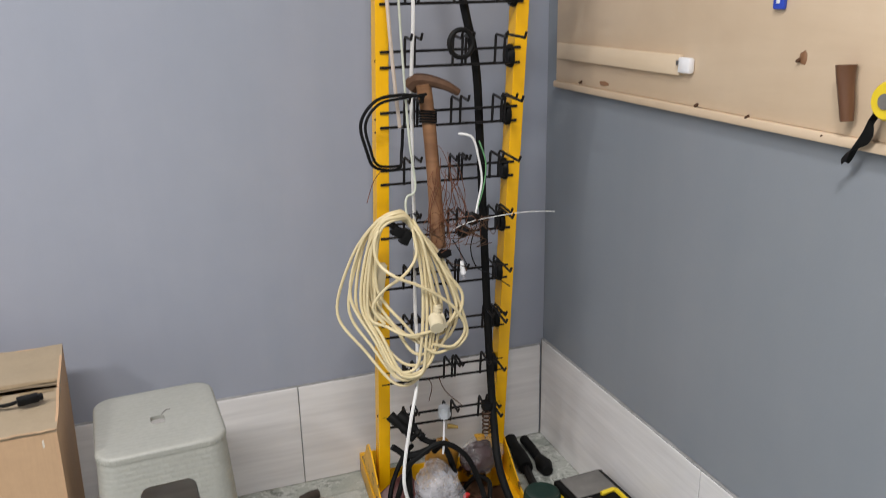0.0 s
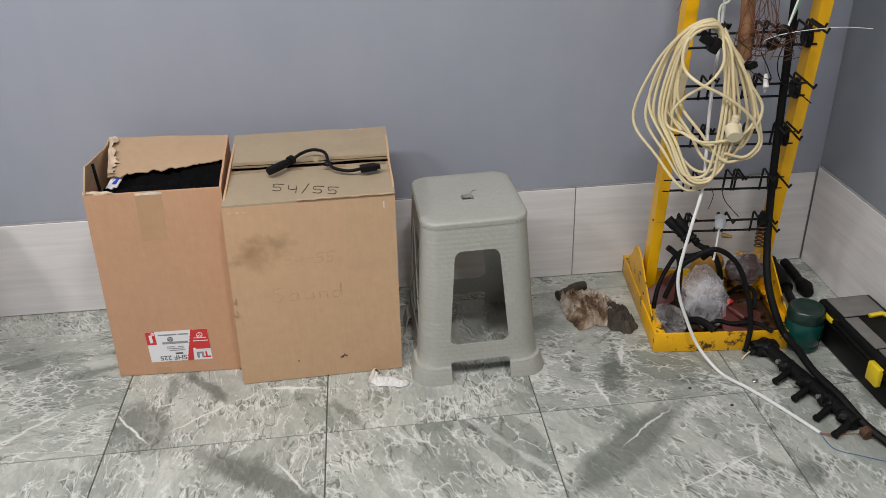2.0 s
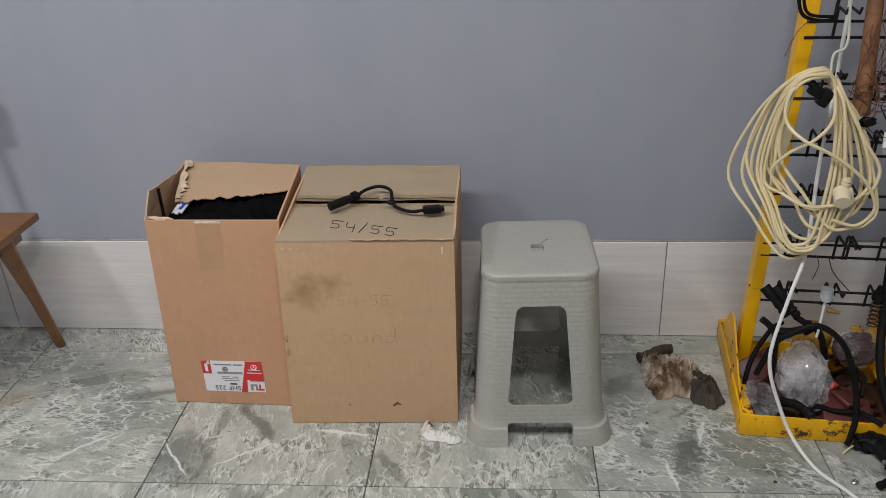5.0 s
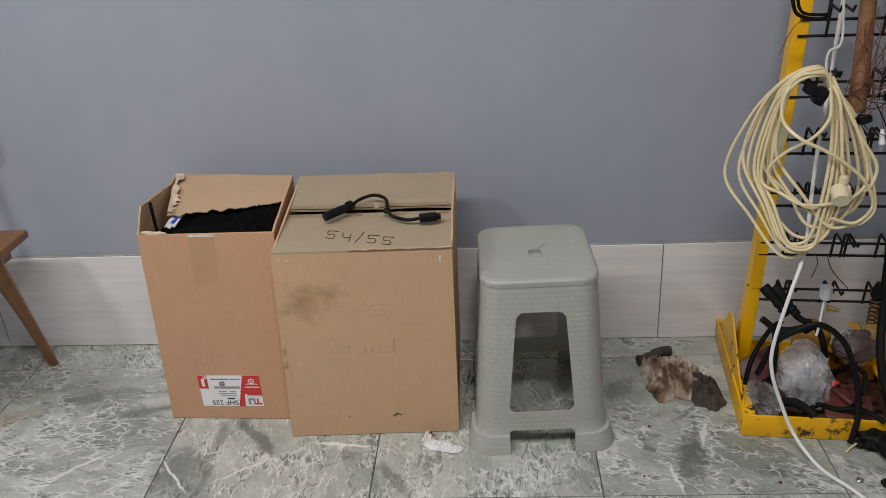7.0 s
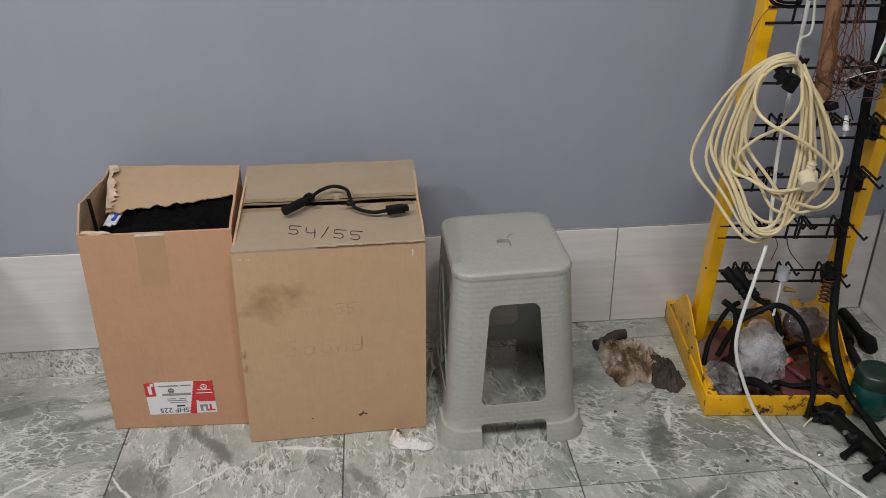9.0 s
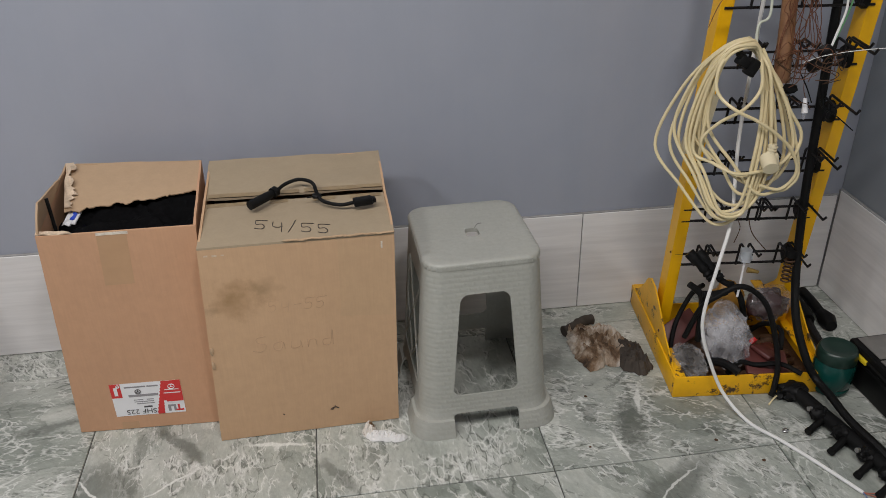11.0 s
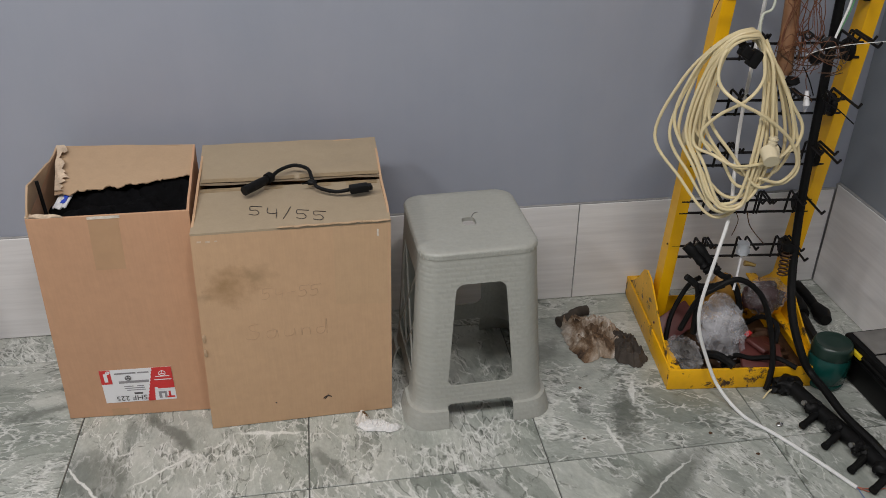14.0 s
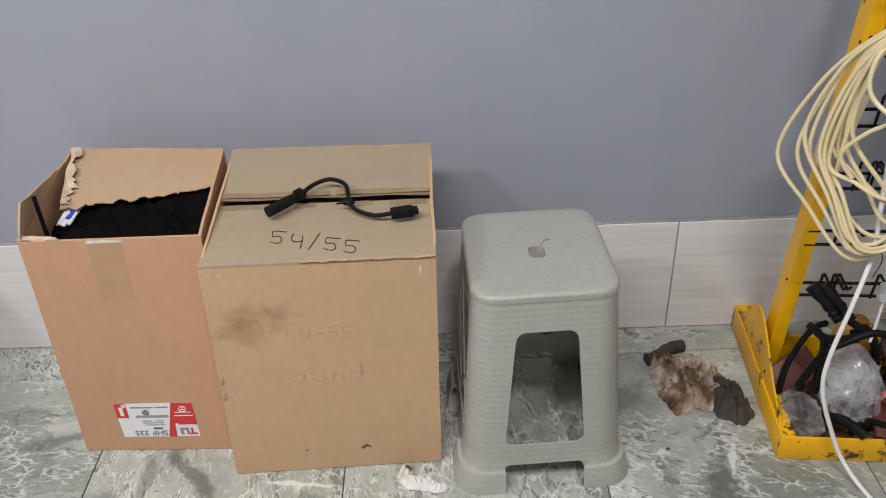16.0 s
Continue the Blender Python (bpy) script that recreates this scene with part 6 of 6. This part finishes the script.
# loose bits on the floor
for k, (x, y, s) in enumerate(((-0.425, -0.615, 0.007), (-0.52, -0.70, 0.004), (-0.60, -0.62, 0.004), (-0.86, -0.42, 0.004), (-0.90, -0.60, 0.003))):
    bit = thing("crumb", (x, y, 0), "tiny scrap of litter on the tiles", "litter", group="litter on the floor")
    part("bit", crumple(B(), (x, y, s * 0.6), (s, s * 0.8, s * 0.6), k, 0.6, 2, 2, 0.0015), STEEL if k == 0 else RUST, bit)

# ---- wooden chair at the left ----


def chair():
    ob = thing("wooden_chair", (-2.735, -0.34, 0), "varnished brown wooden chair with splayed legs", "chair", rz=2)
    top, x1, x0, yb, yf = 0.452, -2.524, -2.945, -0.116, -0.54
    bm = B()
    box(bm, (x0, yf, top - 0.024), (x1, yb, top), 0.006)
    part("seat", bm, CHAIRWOOD, ob)
    for fx, fy, tx, ty in ((-2.578, -0.108, -2.560, -0.245), (-2.900, -0.108, -2.915, -0.235), (-2.578, -0.560, -2.600, -0.460), (-2.900, -0.560, -2.875, -0.460)):
        bm = B()
        tube(bm, [(fx, fy, 0.001), ((fx + tx) / 2, (fy + ty) / 2, 0.21), (tx, ty, 0.40), (tx, ty - 0.005, 0.428)], lambda s: 0.0140 + 0.016 * min(1, s * 1.2) ** 2, 8)
        part("leg", bm, CHAIRWOOD, ob)
    for x in (-2.575, -2.895):
        bm = B()
        box(bm, (x - 0.012, -0.50, 0.385), (x + 0.012, -0.16, 0.4275), 0.003)
        part("apron", bm, CHAIRWOOD, ob)
    for x in (-2.700, -2.90):
        bm = B()
        tube(bm, glide([(x, -0.135, top - 0.005), (x - 0.006, -0.120, 0.58), (x - 0.014, -0.085, 0.80)], 5), 0.016, 8)
        part("back_post", bm, CHAIRWOOD, ob)
    bm = B()
    box(bm, (-2.96, -0.105, 0.72), (-2.655, -0.075, 0.82), 0.008)
    part("back_rail", bm, CHAIRWOOD, ob)


chair()
strip = thing("pale_strip", (-2.75, -0.02, 0.31), "pale plastic strip with dark clips standing against the wall", "strip")
bm = B()
box(bm, (-2.775, -0.018, 0.309), (-2.752, -0.003, 0.72), 0.002)
part("strip", bm, plain("ivory_plastic", (0.62, 0.60, 0.54), 0.5), strip)
for z in (0.36, 0.43, 0.5):
    bm = B()
    box(bm, (-2.768, -0.022, z), (-2.754, -0.018, z + 0.03), 0.001)
    part("clip", bm, PRINT, strip)

# ---- plywood tool board on the right wall ----


def tool_board():
    ob = thing("tool_board", (-0.01, -0.9, 1.1), "pale plywood tool board with a bottom lip, fixed to the wall", "board")
    bm = B()
    box(bm, (-0.014, -1.95, 1.126), (-0.001, -0.078, 1.78), 0.002)
    part("panel", bm, PLY, ob)
    bm = B()
    box(bm, (-0.022, -1.95, 1.108), (-0.001, -0.076, 1.1255), 0.003)
    part("lip", bm, PLY, ob, "worn lower lip of the board")
    bm = B()
    box(bm, (-0.028, -0.645, 1.186), (-0.0145, -0.105, 1.228), 0.003)
    part("batten", bm, BATTEN, ob, "pale wooden batten")
    bm = B()
    box(bm, (-0.031, -0.684, 1.192), (-0.0145, -0.6455, 1.224), 0.005)
    part("end_cap", bm, WHITE, ob, "white plastic end cap")
    bm = B()
    box(bm, (-0.0345, -0.652, 1.208), (-0.033, -0.646, 1.218), 0)
    part("slot", bm, PRINT, ob)
    bm = B()
    for y, z in ((-0.70, 1.132), (-0.855, 1.128), (-1.045, 1.122), (-0.97, 1.24), (-0.22, 1.135)):
        tube(bm, [(-0.013, y, z), (-0.022, y - 0.002, z - 0.003)], 0.0032, 6)
    part("nail", bm, RUST, ob, "small rusty nails")
    bm = B()
    crumple(bm, (-0.0135, -0.978, 1.243), (0.003, 0.008, 0.012), 2, 0.5, 2, 2)
    crumple(bm, (-0.0135, -0.33, 1.140), (0.0025, 0.022, 0.006), 3, 0.5, 2, 2)
    part("knot", bm, HAFT, ob, "dark knots in the wood")


tool_board()
handle = thing("file_handle", (-0.03, -1.07, 1.155), "dark brown tapered wooden file handle on the board", "handle")
part("grip", tube(B(), glide([(-0.030, -1.088, 1.240), (-0.030, -1.090, 1.22), (-0.030, -1.098, 1.18), (-0.030, -1.103, 1.152)], 5), lambda s: 0.0165 - 0.0065 * s, 12), BROWN, handle)
pen = thing("blue_clip", (-0.02, -0.90, 1.315), "blue plastic clip with a white slot on the board", "clip")
bm = B()
box(bm, (-0.024, -0.928, 1.322), (-0.0145, -0.902, 1.40), 0.003)
part("body", bm, BLUE, pen)
bm = B()
box(bm, (-0.0255, -0.920, 1.332), (-0.0235, -0.912, 1.40), 0.0005)
part("slot", bm, WHITE, pen)
tape = thing("tape_measure", (-0.035, -1.16, 1.16), "yellow tape measure with a black wrist strap on the board", "tape measure")
bm = B()
tube(bm, [(-0.0145, -1.192, 1.195), (-0.022, -1.192, 1.195), (-0.048, -1.192, 1.195), (-0.054, -1.192, 1.195)], lambda s: 0.030 if 0.1 < s < 0.9 else 0.026, 20)
part("case", bm, YPLASTIC, tape)
part("hub", tube(B(), [(-0.0545, -1.192, 1.195), (-0.0565, -1.192, 1.195)], 0.012, 12), LIDGREY, tape)
bm = B()
slab(bm, (-0.045, -1.170, 1.178), (-0.033, -1.170, 1.178), (-0.022, -1.108, 1.085), (-0.036, -1.108, 1.085), 0.002, 2, 12, 0.02, 2)
part("strap", bm, RUBBER, tape, "black wrist strap")

# ---- tiles of the skirting and the floor ----


def tile_mesh(name, sx, sy, thick, material, bevel=0.0012):
    bm = box(B(), (0, 0, -thick), (sx, sy, 0), bevel, None, 1)
    me = bpy.data.meshes.new(name)
    bm.to_mesh(me)
    bm.free()
    me.materials.append(material)
    return me


SK, SK_RIGHT = 0.308, 0.326
back = tagged(structure("baseboard_back", (X0, -0.006, 0.0), (-0.0105, -0.0005, SK - 0.002), SKIRT_GROUT), "pale tiled skirting with thin dark joints", "skirting")
right = tagged(structure("baseboard_right", (-0.006, Y0, 0.0), (-0.0005, -0.0005, SK_RIGHT - 0.002), SKIRT_GROUT), "pale tiled skirting with thin dark joints", "skirting")


def skirting(parent, xs, wallside):
    for a, b in zip(xs, xs[1:]):
        bm = B()
        if wallside == "back":
            box(bm, (a + 0.0016, -0.0105, 0.002), (b - 0.0016, -0.002, SK), 0.001, None, 1)
        else:
            box(bm, (-0.0105, a + 0.0016, 0.002), (-0.002, b - 0.0016, SK_RIGHT), 0.001, None, 1)
        part("tile", bm, SKIRT, parent, smooth=False)


skirting(back, [X0, -3.765, -2.767, -1.768, -0.771, -0.0125], "back")
skirting(right, [Y0, -3.80, -2.80, -1.80, -0.80, -0.0125], "right")
# rough filler along the top of the skirting
for name, a, b in (("trim_back", (X0, -0.004, SK + 0.001), (-0.01, -0.004, SK + 0.001)), ("trim_right", (-0.004, Y0, SK_RIGHT + 0.001), (-0.004, -0.01, SK_RIGHT + 0.001))):
    bm = B()
    a, b = Vector(a), Vector(b)
    pts = [a.lerp(b, k / 160) + Vector((0, 0, 0.0016 * noise.noise(Vector((k * 0.7, 0, 0))))) for k in range(161)]
    tube(bm, pts, lambda s: 0.0042 + 0.002 * noise.noise(Vector((s * 90, 3, 1))), 6)
    tagged(part(name, bm, SKIRT_GROUT), "rough grey filler along the top of the skirting", "trim", kind="structure")

PX, PY, TURNS = 0.536, 0.555, 1.1
tile = tile_mesh("tile", PX - 0.003, PY - 0.003, 0.006, TILE)
base = Matrix.Translation((-1.535, -0.672, 0)) @ Matrix.Rotation(radians(TURNS), 4, "Z")
for i in range(-6, 4):
    for j in range(-8, 3):
        m = base @ Matrix.Translation((i * PX + 0.0015, j * PY + 0.0015, 0))
        c = m @ Vector((PX / 2, PY / 2, 0))
        if c.x < X0 - 0.2 or c.x > 0.25 or c.y < Y0 - 0.2 or c.y > 0.25:
            continue
        t = new("tile", tile)
        t.parent = floor
        t.matrix_basis = m
